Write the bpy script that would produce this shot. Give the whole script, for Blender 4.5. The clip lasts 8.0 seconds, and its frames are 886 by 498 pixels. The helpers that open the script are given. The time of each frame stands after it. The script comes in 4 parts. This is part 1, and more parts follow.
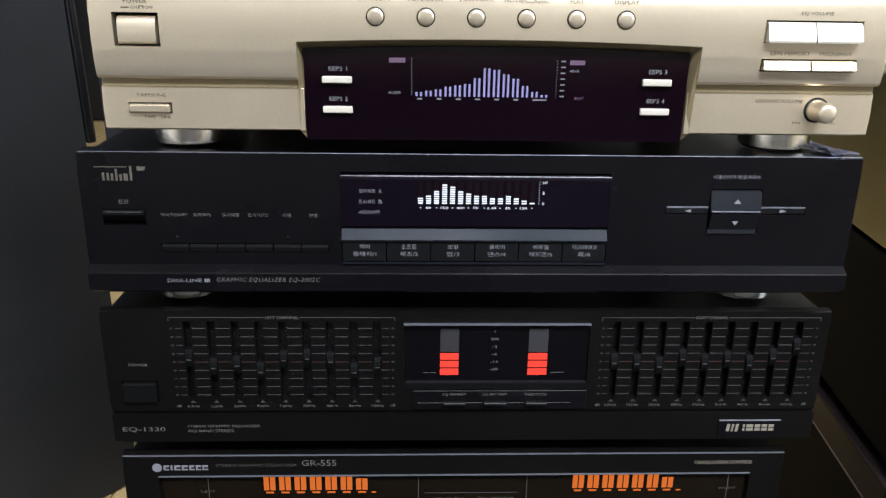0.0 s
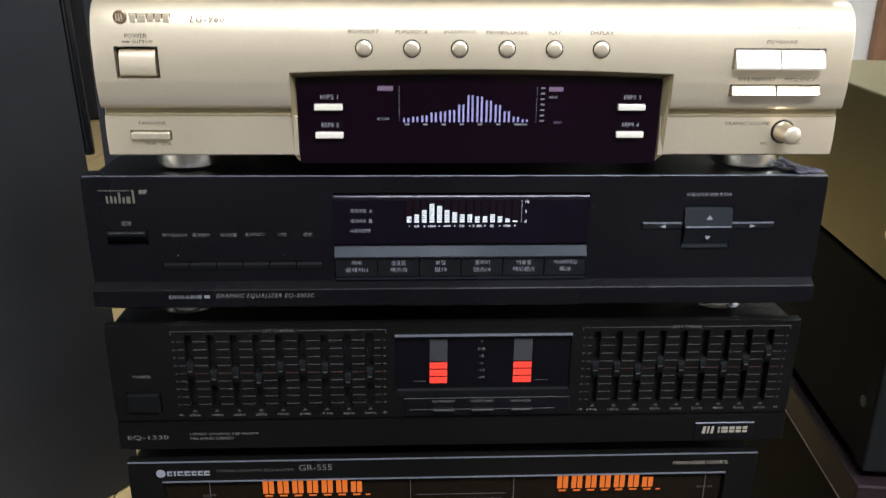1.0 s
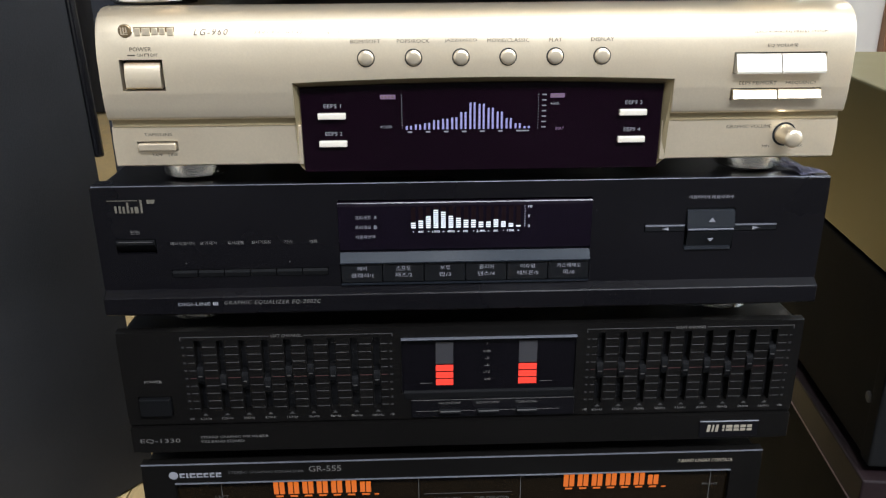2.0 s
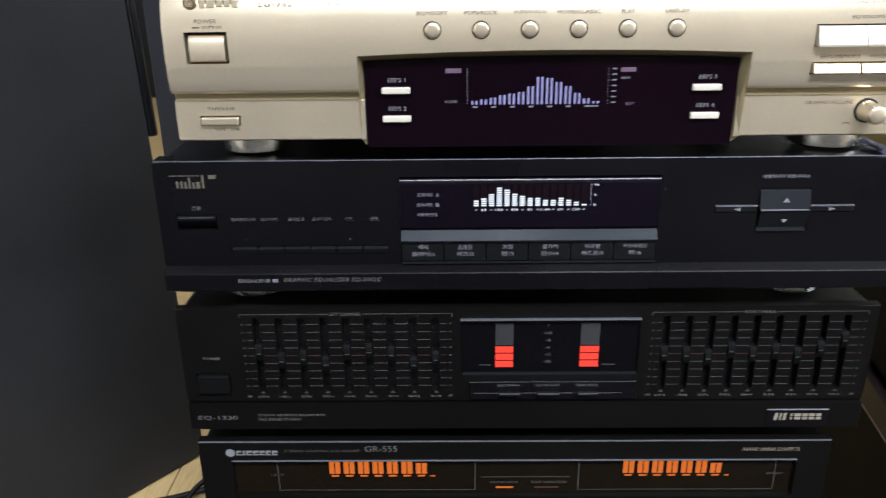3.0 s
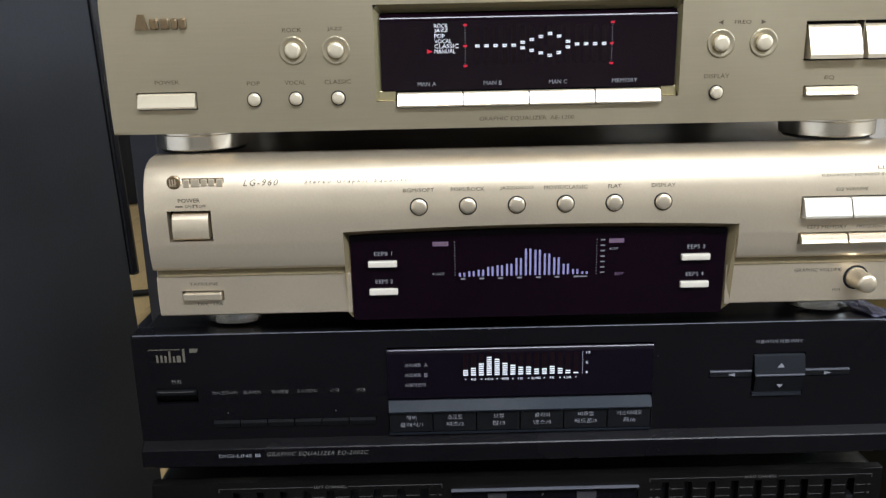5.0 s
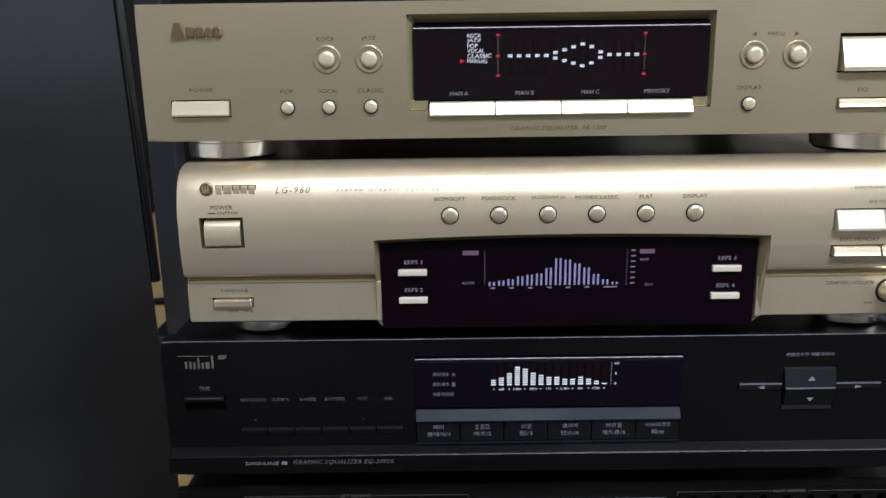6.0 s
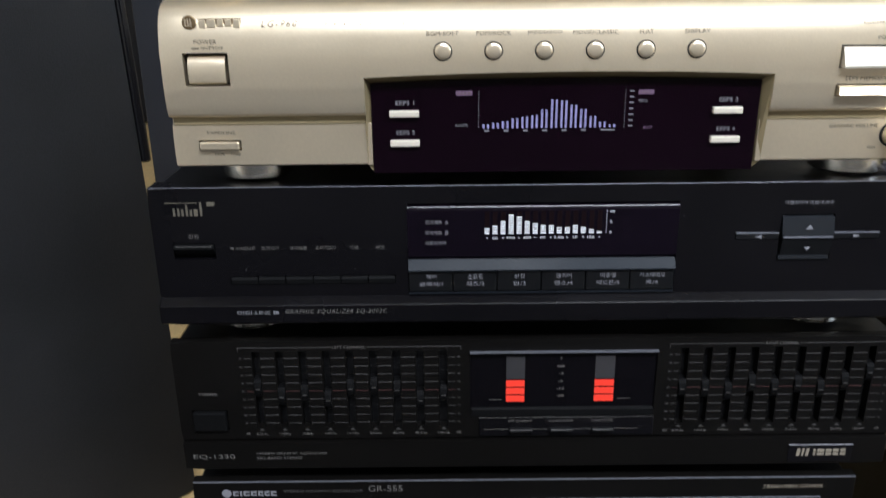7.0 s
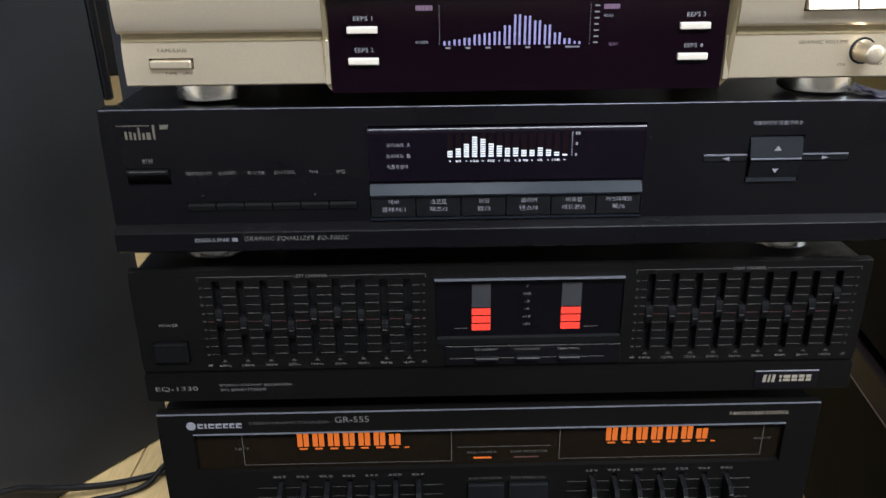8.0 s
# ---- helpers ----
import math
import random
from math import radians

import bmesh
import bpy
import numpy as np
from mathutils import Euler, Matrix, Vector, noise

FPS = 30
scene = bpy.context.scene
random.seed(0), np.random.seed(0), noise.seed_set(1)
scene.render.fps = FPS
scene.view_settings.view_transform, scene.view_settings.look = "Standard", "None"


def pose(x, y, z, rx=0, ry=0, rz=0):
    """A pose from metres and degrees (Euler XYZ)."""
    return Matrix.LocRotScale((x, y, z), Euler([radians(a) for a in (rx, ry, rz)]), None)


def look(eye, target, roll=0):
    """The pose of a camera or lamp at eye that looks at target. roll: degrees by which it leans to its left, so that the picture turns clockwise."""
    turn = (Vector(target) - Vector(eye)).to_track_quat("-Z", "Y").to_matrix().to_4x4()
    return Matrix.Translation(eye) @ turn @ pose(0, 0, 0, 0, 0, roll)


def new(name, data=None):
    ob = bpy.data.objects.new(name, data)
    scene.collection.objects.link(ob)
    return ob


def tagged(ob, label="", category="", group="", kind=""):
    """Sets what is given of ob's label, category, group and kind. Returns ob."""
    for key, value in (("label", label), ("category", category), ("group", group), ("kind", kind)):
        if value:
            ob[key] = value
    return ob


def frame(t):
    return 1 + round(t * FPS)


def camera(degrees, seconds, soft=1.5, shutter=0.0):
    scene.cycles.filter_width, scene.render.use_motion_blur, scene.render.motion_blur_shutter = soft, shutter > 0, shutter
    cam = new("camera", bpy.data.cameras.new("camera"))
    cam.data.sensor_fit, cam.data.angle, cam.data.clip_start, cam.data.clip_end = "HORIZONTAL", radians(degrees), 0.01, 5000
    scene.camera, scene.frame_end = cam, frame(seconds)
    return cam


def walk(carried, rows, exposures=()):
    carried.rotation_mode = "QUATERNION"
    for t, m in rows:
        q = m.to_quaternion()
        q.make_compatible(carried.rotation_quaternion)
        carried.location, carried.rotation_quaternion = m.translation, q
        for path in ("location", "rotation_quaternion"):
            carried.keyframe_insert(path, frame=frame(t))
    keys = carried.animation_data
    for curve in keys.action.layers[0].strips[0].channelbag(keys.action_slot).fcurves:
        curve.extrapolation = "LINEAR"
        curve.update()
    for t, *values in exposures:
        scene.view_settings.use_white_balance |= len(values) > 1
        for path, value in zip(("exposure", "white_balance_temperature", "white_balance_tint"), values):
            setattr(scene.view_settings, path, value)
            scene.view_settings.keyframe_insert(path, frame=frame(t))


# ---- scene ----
cam = camera(57.4, 8.0, 1.3, 0.4)
# seconds, place in metres, yaw, pitch, roll in degrees
ROWS = [
    (0.0, -0.0346, -0.4311, 0.5457, -2.28, -19.09, 0.96),
    (0.5, -0.0333, -0.4432, 0.5554, -2.35, -19.35, 0.63),
    (1.0, -0.0312, -0.4492, 0.5671, -2.65, -19.68, 0.56),
    (1.2, -0.0295, -0.4504, 0.5785, -2.59, -19.94, 0.34),
    (2.3, -0.0275, -0.4499, 0.5798, -1.60, -20.89, -0.59),
    (2.5, -0.0297, -0.4476, 0.5811, -1.30, -21.09, -0.68),
    (3.0, -0.0427, -0.4429, 0.5713, 0.91, -21.54, -0.75),
    (3.5, -0.0620, -0.4387, 0.5688, 2.27, -21.05, -1.10),
    (4.0, -0.0516, -0.4118, 0.5895, 1.26, -19.23, -1.49),
    (4.2, -0.0465, -0.4076, 0.5949, 0.85, -18.53, -1.45),
    (4.5, -0.0462, -0.4118, 0.6031, -0.06, -16.95, -1.18),
    (4.7, -0.0448, -0.4163, 0.6089, -0.47, -16.14, -1.15),
    (5.8, -0.0488, -0.4218, 0.6119, 0.01, -14.02, -0.96),
    (6.0, -0.0557, -0.4203, 0.6093, 0.25, -14.32, -0.80),
    (6.5, -0.0590, -0.4234, 0.6014, 0.60, -16.30, -0.55),
    (6.8, -0.0571, -0.4246, 0.5744, 0.35, -18.27, -0.49),
    (7.0, -0.0536, -0.4231, 0.5662, 0.14, -19.75, -0.64),
    (7.5, -0.0473, -0.4231, 0.5544, -0.13, -21.24, -1.12),
    (8.0, -0.0422, -0.4208, 0.5458, -1.04, -22.75, -0.57),
]
walk(cam, [(t, pose(x, y, z, 90 + pitch, 0, yaw) @ pose(0, 0, 0, 0, 0, roll)) for t, x, y, z, yaw, pitch, roll in ROWS], [(0.0, 0.28), (1.0, 0.32), (2.5, 0.28), (3.5, 0.34), (4.5, 0.14), (6.0, -0.33), (6.5, -0.24), (7.0, -0.06), (7.5, 0.25), (8.0, 0.3)])

# ---- light ----
world = bpy.data.worlds.new("room_air")
world.use_nodes = True
world.node_tree.nodes["Background"].inputs["Color"].default_value = (0.75, 0.85, 1.0, 1)
world.node_tree.nodes["Background"].inputs["Strength"].default_value = 0.015
scene.world = world


def ceiling_lamp_light(x, y, z, sx, sy, watts, colour):
    data = bpy.data.lights.new("ceiling_lamp_light", "AREA")
    data.shape, data.size, data.size_y, data.energy, data.color = "RECTANGLE", sx, sy, watts, colour
    ob = new("ceiling_lamp_light", data)
    ob.matrix_world = pose(x, y, z)
    return ob


# main lamp in front; the weak rear one is added to brighten the floor
LAMPS = [(0.55, -1.6, 158.0), (0.7, 1.1, 12.0)]
for lx, ly, watts in LAMPS:
    ceiling_lamp_light(lx, ly, 2.32, 1.6, 0.5, watts, (0.82, 0.885, 1.0))


# cool bluish light through an unseen window added in the side wall
sky_light = bpy.data.lights.new("added_window_light", "AREA")
sky_light.shape, sky_light.size, sky_light.size_y, sky_light.energy, sky_light.color = "RECTANGLE", 1.1, 1.0, 40.0, (0.66, 0.8, 1.0)
sky_ob = new("added_window_light", sky_light)
sky_ob.matrix_world = look((2.56, -0.5, 1.5), (0.0, -0.5, 1.2))


# ---- materials ----
def material(name, colour, rough=0.5, metal=0.0, grain=300.0, bump=0.05, vary=0.12, stretch=(1, 1, 1), coat=0.0, wear=0.1, specular=0.5):
    m = bpy.data.materials.new(name)
    m.use_nodes = True
    n, l = m.node_tree.nodes, m.node_tree.links
    b = n["Principled BSDF"]
    b.inputs["Metallic"].default_value = metal
    b.inputs["Coat Weight"].default_value = coat
    b.inputs["Specular IOR Level"].default_value = specular
    co = n.new("ShaderNodeTexCoord")
    mp = n.new("ShaderNodeMapping")
    mp.inputs["Scale"].default_value = stretch
    l.new(co.outputs["Object"], mp.inputs["Vector"])
    fine = n.new("ShaderNodeTexNoise")
    fine.inputs["Scale"].default_value, fine.inputs["Detail"].default_value = grain, 4
    broad = n.new("ShaderNodeTexNoise")
    broad.inputs["Scale"].default_value, broad.inputs["Detail"].default_value = 9.0, 5
    l.new(mp.outputs["Vector"], fine.inputs["Vector"])
    l.new(co.outputs["Object"], broad.inputs["Vector"])
    mix = n.new("ShaderNodeMix")
    mix.data_type = "FLOAT"
    mix.inputs["Factor"].default_value = 0.5
    l.new(fine.outputs["Fac"], mix.inputs["A"])
    l.new(broad.outputs["Fac"], mix.inputs["B"])
    ramp = n.new("ShaderNodeValToRGB")
    ramp.color_ramp.elements[0].position, ramp.color_ramp.elements[1].position = 0.3, 0.7
    ramp.color_ramp.elements[0].color = (*[c * (1 - vary) for c in colour], 1)
    ramp.color_ramp.elements[1].color = (*[min(1, c * (1 + vary)) for c in colour], 1)
    l.new(mix.outputs["Result"], ramp.inputs["Fac"])
    l.new(ramp.outputs["Color"], b.inputs["Base Color"])
    rr = n.new("ShaderNodeMapRange")
    rr.inputs["From Min"].default_value, rr.inputs["From Max"].default_value = 0.3, 0.7
    rr.inputs["To Min"].default_value, rr.inputs["To Max"].default_value = max(0.02, rough - wear * 0.5), min(1, rough + wear * 0.5)
    l.new(broad.outputs["Fac"], rr.inputs["Value"])
    l.new(rr.outputs["Result"], b.inputs["Roughness"])
    if bump:
        bp = n.new("ShaderNodeBump")
        bp.inputs["Strength"].default_value, bp.inputs["Distance"].default_value = bump, 0.001
        l.new(fine.outputs["Fac"], bp.inputs["Height"])
        l.new(bp.outputs["Normal"], b.inputs["Normal"])
    return m


def glowing(name, colour, strength):
    m = bpy.data.materials.new(name)
    m.use_nodes = True
    b = m.node_tree.nodes["Principled BSDF"]
    b.inputs["Base Color"].default_value = (0.01, 0.01, 0.01, 1)
    b.inputs["Specular IOR Level"].default_value = 0.1
    b.inputs["Emission Color"].default_value = (*colour, 1)
    b.inputs["Emission Strength"].default_value = strength
    return m


CHAMPAGNE = material("champagne_paint", (0.74, 0.63, 0.465), 0.33, 0.82, 900, 0.03, 0.05, wear=0.08)
CHAMPAGNE_LIGHT = material("pale_champagne_plastic", (0.64, 0.59, 0.49), 0.3, 0.2, 900, 0.02, 0.04, wear=0.06)
BRONZE = material("bronze_paint", (0.30, 0.235, 0.13), 0.4, 0.4, 900, 0.03, 0.08)
OLIVE_TRIM = material("olive_gold_trim", (0.30, 0.255, 0.14), 0.38, 0.5, 900, 0.03, 0.06)
BRUSHED = material("brushed_gold_aluminium", (0.47, 0.405, 0.28), 0.36, 0.85, 900, 0.035, 0.04, (0.05, 1, 1), wear=0.1)
BRUSHED_LIGHT = material("polished_pale_gold", (0.60, 0.52, 0.375), 0.3, 0.4, 900, 0.02, 0.04, wear=0.05)
FOOT_METAL = material("turned_silver_gold", (0.78, 0.74, 0.66), 0.22, 1.0, 500, 0.04, 0.1, (1, 1, 0.05))
CHROME = material("chrome", (0.8, 0.78, 0.72), 0.12, 1.0, 500, 0.0, 0.04)
BLACK_PANEL = material("satin_black_panel", (0.0030, 0.0027, 0.0034), 0.27, 0.0, 1500, 0.05, 0.25, wear=0.16, specular=0.23)
BLACK_WARM = material("matt_black_panel", (0.0029, 0.0025, 0.0022), 0.44, 0.0, 1500, 0.06, 0.2, wear=0.12, specular=0.14)
BLACK_STEEL = material("black_steel_cover", (0.003, 0.003, 0.0034), 0.33, 0.0, 1800, 0.08, 0.25, wear=0.15)
WELL = material("black_recess", (0.004, 0.004, 0.004), 0.6, 0.0, 800, 0.0, 0.2)
GREY_BAR = material("slate_grey_plastic", (0.010, 0.0135, 0.018), 0.5, 0.0, 900, 0.03, 0.25, wear=0.2, specular=0.14)
BLACK_BUTTON = material("black_button_plastic", (0.0045, 0.0047, 0.0052), 0.38, 0.0, 1200, 0.04, 0.2, specular=0.22)
BLUE_BUTTON = material("blue_grey_button", (0.0055, 0.0068, 0.009), 0.4, 0.0, 1200, 0.03, 0.12, specular=0.22)
# pale metal for trims, also used to draw highlights on upper edges
EDGE_LINE = material("trim_and_edge_highlight", (0.17, 0.175, 0.2), 0.32, 0.6, 900, 0.0, 0.08)
SMOKED = material("smoked_violet_window", (0.0036, 0.0009, 0.0028), 0.1, 0.0, 200, 0.0, 0.3, wear=0.05, specular=0.22)
SMOKED_SOFT = material("curved_smoked_window", (0.0032, 0.0018, 0.0042), 0.16, 0.0, 200, 0.0, 0.3, wear=0.05, specular=0.22)
SMOKED_BLACK = material("smoked_black_window", (0.0022, 0.0018, 0.0026), 0.1, 0.0, 200, 0.0, 0.3, wear=0.05, specular=0.25)
SMOKED_AMBER = material("smoked_amber_window", (0.006, 0.0038, 0.0018), 0.16, 0.0, 200, 0.0, 0.3, wear=0.08, specular=0.25)
UNLIT = material("unlit_segment", (0.024, 0.023, 0.025), 0.5, 0.0, 400, 0.0, 0.1)
GHOST = material("unlit_display_column", (0.0045, 0.0014, 0.0022), 0.5, 0.0, 400, 0.0, 0.2, specular=0.1)
INK_DARK = material("dark_brown_print", (0.095, 0.075, 0.05), 0.6, 0.0, 800, 0.0, 0.1, specular=0.2)
INK_GREY = material("grey_print", (0.17, 0.17, 0.185), 0.6, 0.0, 800, 0.0, 0.1)
INK_DIM = material("dim_grey_print", (0.05, 0.048, 0.046), 0.6, 0.0, 800, 0.0, 0.1)
INK_FAINT = material("faint_grey_print", (0.032, 0.03, 0.028), 0.6, 0.0, 800, 0.0, 0.1)
INK_MID = material("mid_grey_print", (0.1, 0.095, 0.088), 0.6, 0.0, 800, 0.0, 0.1)
KNOB = material("dull_black_plastic", (0.0022, 0.0022, 0.0024), 0.7, 0.0, 1200, 0.05, 0.2, specular=0.1)
INK_RED = material("dim_red_print", (0.05, 0.018, 0.016), 0.6, 0.0, 800, 0.0, 0.1)
INK_CREAM = material("cream_metal_print", (0.27, 0.235, 0.18), 0.45, 0.2, 800, 0.0, 0.08)
INK_TAN = material("dull_tan_print", (0.095, 0.085, 0.064), 0.5, 0.1, 800, 0.0, 0.08)
BADGE_GOLD = material("dark_gold_badge", (0.20, 0.14, 0.075), 0.3, 0.7, 800, 0.02, 0.15)
GLOW_WHITE = glowing("white_display_glow", (0.82, 0.90, 1.0), 1.15)
GLOW_DIM = glowing("dim_display_glow", (0.7, 0.75, 0.9), 0.28)
GLOW_VIOLET = glowing("violet_display_glow", (0.42, 0.43, 0.88), 0.8)
GLOW_MAUVE = glowing("mauve_display_glow", (0.55, 0.34, 0.66), 0.3)
GLOW_RED = glowing("red_display_glow", (1.0, 0.05, 0.028), 1.0)
GLOW_DEEP_RED = glowing("deep_red_glow", (1.0, 0.02, 0.06), 0.6)
GLOW_ORANGE = glowing("orange_display_glow", (1.0, 0.21, 0.02), 0.55)
SPEAKER_VINYL = material("charcoal_vinyl", (0.0135, 0.0142, 0.0158), 0.5, 0.0, 700, 0.35, 0.3, wear=0.08, specular=0.3)
GLOSS_BLACK = material("gloss_black", (0.006, 0.006, 0.007), 0.15, 0.0, 400, 0.0, 0.2)
NAVY = material("dark_navy_lacquer", (0.012, 0.015, 0.024), 0.45, 0.0, 400, 0.05, 0.2)
OLIVE_GOLD = material("pale_gold_cabinet", (0.25, 0.222, 0.115), 0.42, 0.75, 900, 0.04, 0.1)
RED_WOOD = material("dark_red_wood", (0.010, 0.0050, 0.0055), 0.5, 0.0, 60, 0.1, 0.35, (6, 1, 6), specular=0.3)
PALE_EDGE = material("worn_pale_wood_edge", (0.22, 0.16, 0.16), 0.55, 0.0, 300, 0.1, 0.4)
CABLE_BLACK = material("black_cable_sheath", (0.004, 0.004, 0.0042), 0.5, 0.0, 600, 0.05, 0.2, specular=0.25)
FLOOR_WOOD = material("pale_yellow_wood", (0.50, 0.36, 0.17), 0.45, 0.0, 40, 0.05, 0.25, (9, 1, 9), wear=0.15)
BROWN_WOOD = material("brown_door_wood", (0.20, 0.10, 0.05), 0.45, 0.0, 40, 0.1, 0.3, (8, 8, 1))
WALL_PAINT = material("pale_wall_paper", (0.64, 0.625, 0.59), 0.8, 0.0, 220, 0.2, 0.06)
CEILING_PAINT = material("white_ceiling_paint", (0.8, 0.79, 0.76), 0.85, 0.0, 200, 0.1, 0.04)
DARK_CLOTH = material("black_cloth", (0.012, 0.012, 0.014), 0.9, 0.0, 500, 0.3, 0.3)
MATT_BLACK = material("matt_black_steel", (0.003, 0.003, 0.003), 0.75, 0.0, 1800, 0.1, 0.25, specular=0.15)
ADDED_RUG = material("added_dark_rug", (0.011, 0.011, 0.012), 0.95, 0.0, 600, 0.5, 0.3)
RUBBER = material("black_rubber", (0.015, 0.015, 0.015), 0.6, 0.0, 600, 0.1, 0.2)
# colour of the reflected light on the third unit's cover corner
LILAC_SHEEN = material("lilac_grey_sheen", (0.15, 0.145, 0.2), 0.35, 0.0, 120, 0.3, 0.6)
LAMP_WHITE = glowing("lamp_diffuser_glow", (0.97, 0.98, 1.0), 4.0)

# ---- building helpers, in millimetres ----
O = Vector((0, 0, 0))


def thing(name, label, category, x, y, z, rz=0.0, group="", kind=""):
    global O
    ob = new(name)
    ob.empty_display_size = 0.02
    ob.matrix_world = pose(x / 1000, y / 1000, z / 1000, 0, 0, rz)
    O = Vector((x, y, z)) if rz == 0 else Vector((0, 0, 0))
    return tagged(ob, label, category, group, kind)


def part(name, bm, mat, parent, label="", smooth=False):
    me = bpy.data.meshes.new(name)
    for v in bm.verts:
        v.co = (v.co - O) / 1000
    bmesh.ops.recalc_face_normals(bm, faces=bm.faces[:])
    for f in bm.faces:
        f.smooth = bool(smooth)
    if smooth == "auto":
        for e in bm.edges:
            e.smooth = len(e.link_faces) == 2 and e.calc_face_angle(0.0) < 0.5
    bm.to_mesh(me)
    bm.free()
    me.materials.append(mat)
    ob = new(name, me)
    ob.parent = parent
    if label:
        ob["label"] = label
    if name in ("band_label", "display_dot", "scale_line", "pilot_dot", "slot_mark"):
        ob["kind"] = "stuff"
    return ob


def box(bm, x0, x1, y0, y1, z0, z1, bevel=0.0, seg=2):
    r = bmesh.ops.create_cube(bm, size=1.0)
    vs = r["verts"]
    for v in vs:
        v.co = Vector(((x0 + x1) / 2 + v.co.x * (x1 - x0), (y0 + y1) / 2 + v.co.y * (y1 - y0), (z0 + z1) / 2 + v.co.z * (z1 - z0)))
    if bevel:
        es = list({e for v in vs for e in v.link_edges})
        bmesh.ops.bevel(bm, geom=es, offset=bevel, segments=seg, affect="EDGES", profile=0.5)
    return bm


def boxed(*a, **k):
    return box(bmesh.new(), *a, **k)


def prism_x(bm, profile, x0, x1):
    """A closed (y, z) outline drawn out from x0 to x1."""
    a = [bm.verts.new((x0, y, z)) for y, z in profile]
    b = [bm.verts.new((x1, y, z)) for y, z in profile]
    n = len(a)
    for i in range(n):
        bm.faces.new((a[i], a[(i + 1) % n], b[(i + 1) % n], b[i]))
    bm.faces.new(a)
    bm.faces.new(b[::-1])
    return bm


def prism_y(bm, outline, y0, y1):
    """A closed (x, z) outline drawn out from y0 to y1."""
    a = [bm.verts.new((x, y0, z)) for x, z in outline]
    b = [bm.verts.new((x, y1, z)) for x, z in outline]
    n = len(a)
    for i in range(n):
        bm.faces.new((a[i], a[(i + 1) % n], b[(i + 1) % n], b[i]))
    bm.faces.new(a)
    bm.faces.new(b[::-1])
    return bm


def lathe(bm, axis, cx, cy, cz, rings, seg=28):
    """Rings of (radius, offset along the axis) round "y" or "z", closed at both ends."""
    loops = []
    for r, d in rings:
        loop = []
        for i in range(seg):
            a = 2 * math.pi * i / seg
            u, w = r * math.cos(a), r * math.sin(a)
            loop.append(bm.verts.new((cx + u, cy + d, cz + w) if axis == "y" else (cx + u, cy + w, cz + d)))
        loops.append(loop)
    for p, q in zip(loops, loops[1:]):
        for i in range(seg):
            bm.faces.new((p[i], p[(i + 1) % seg], q[(i + 1) % seg], q[i]))
    bm.faces.new(loops[0])
    bm.faces.new(loops[-1][::-1])
    return bm


def plate(x0, x1, z0, z1, holes, front, depth, bevel=0.7, more_x=(), more_z=(), arch=None, back=None):
    """A front panel with real openings. front(z) is the panel's y; the rims of openings go depth back."""
    def cuts(values):
        out = []
        for v in sorted(values):
            if not out or v - out[-1] > 0.02:
                out.append(v)
        return out
    xs = cuts([x0, x1, *more_x, *[h[0] for h in holes], *[h[1] for h in holes]])
    zs = cuts([z0, z1, *more_z, *[h[2] for h in holes], *[h[3] for h in holes]])
    bm = bmesh.new()
    g = {(i, k): bm.verts.new((x, front(z), z)) for i, x in enumerate(xs) for k, z in enumerate(zs)}
    for i in range(len(xs) - 1):
        for k in range(len(zs) - 1):
            mx, mz = (xs[i] + xs[i + 1]) / 2, (zs[k] + zs[k + 1]) / 2
            if not any(h[0] < mx < h[1] and h[2] < mz < h[3] for h in holes):
                bm.faces.new((g[i, k], g[i + 1, k], g[i + 1, k + 1], g[i, k + 1]))
    bmesh.ops.delete(bm, geom=[v for v in bm.verts if not v.link_faces], context="VERTS")
    if arch:
        for v in bm.verts:
            arch(v)
    rim = [e for e in bm.edges if len(e.link_faces) == 1]
    outer = []
    for e in rim:
        a, b = e.verts[0].co, e.verts[1].co
        if (abs(a.x - x0) < 0.01 and abs(b.x - x0) < 0.01) or (abs(a.x - x1) < 0.01 and abs(b.x - x1) < 0.01) or (abs(a.z - z1) < 0.01 and abs(b.z - z1) < 0.01) or (abs(a.z - z0) < 0.01 and abs(b.z - z0) < 0.01):
            outer.append(e)
    made = bmesh.ops.extrude_edge_only(bm, edges=rim)
    for v in made["geom"]:
        if isinstance(v, bmesh.types.BMVert):
            out = abs(v.co.x - x0) < 0.01 or abs(v.co.x - x1) < 0.01 or abs(v.co.z - z0) < 0.01 or abs(v.co.z - z1) < 0.01
            v.co.y = back if (back is not None and out) else v.co.y + depth
    if bevel:
        bmesh.ops.bevel(bm, geom=[e for e in outer if e.is_valid], offset=bevel, segments=4, affect="EDGES", profile=0.5)
    return bm


FONT = bpy.data.curves.new("lettering", "FONT")
FONT.resolution_u = 2
FONT_OB = new("lettering_source", FONT)


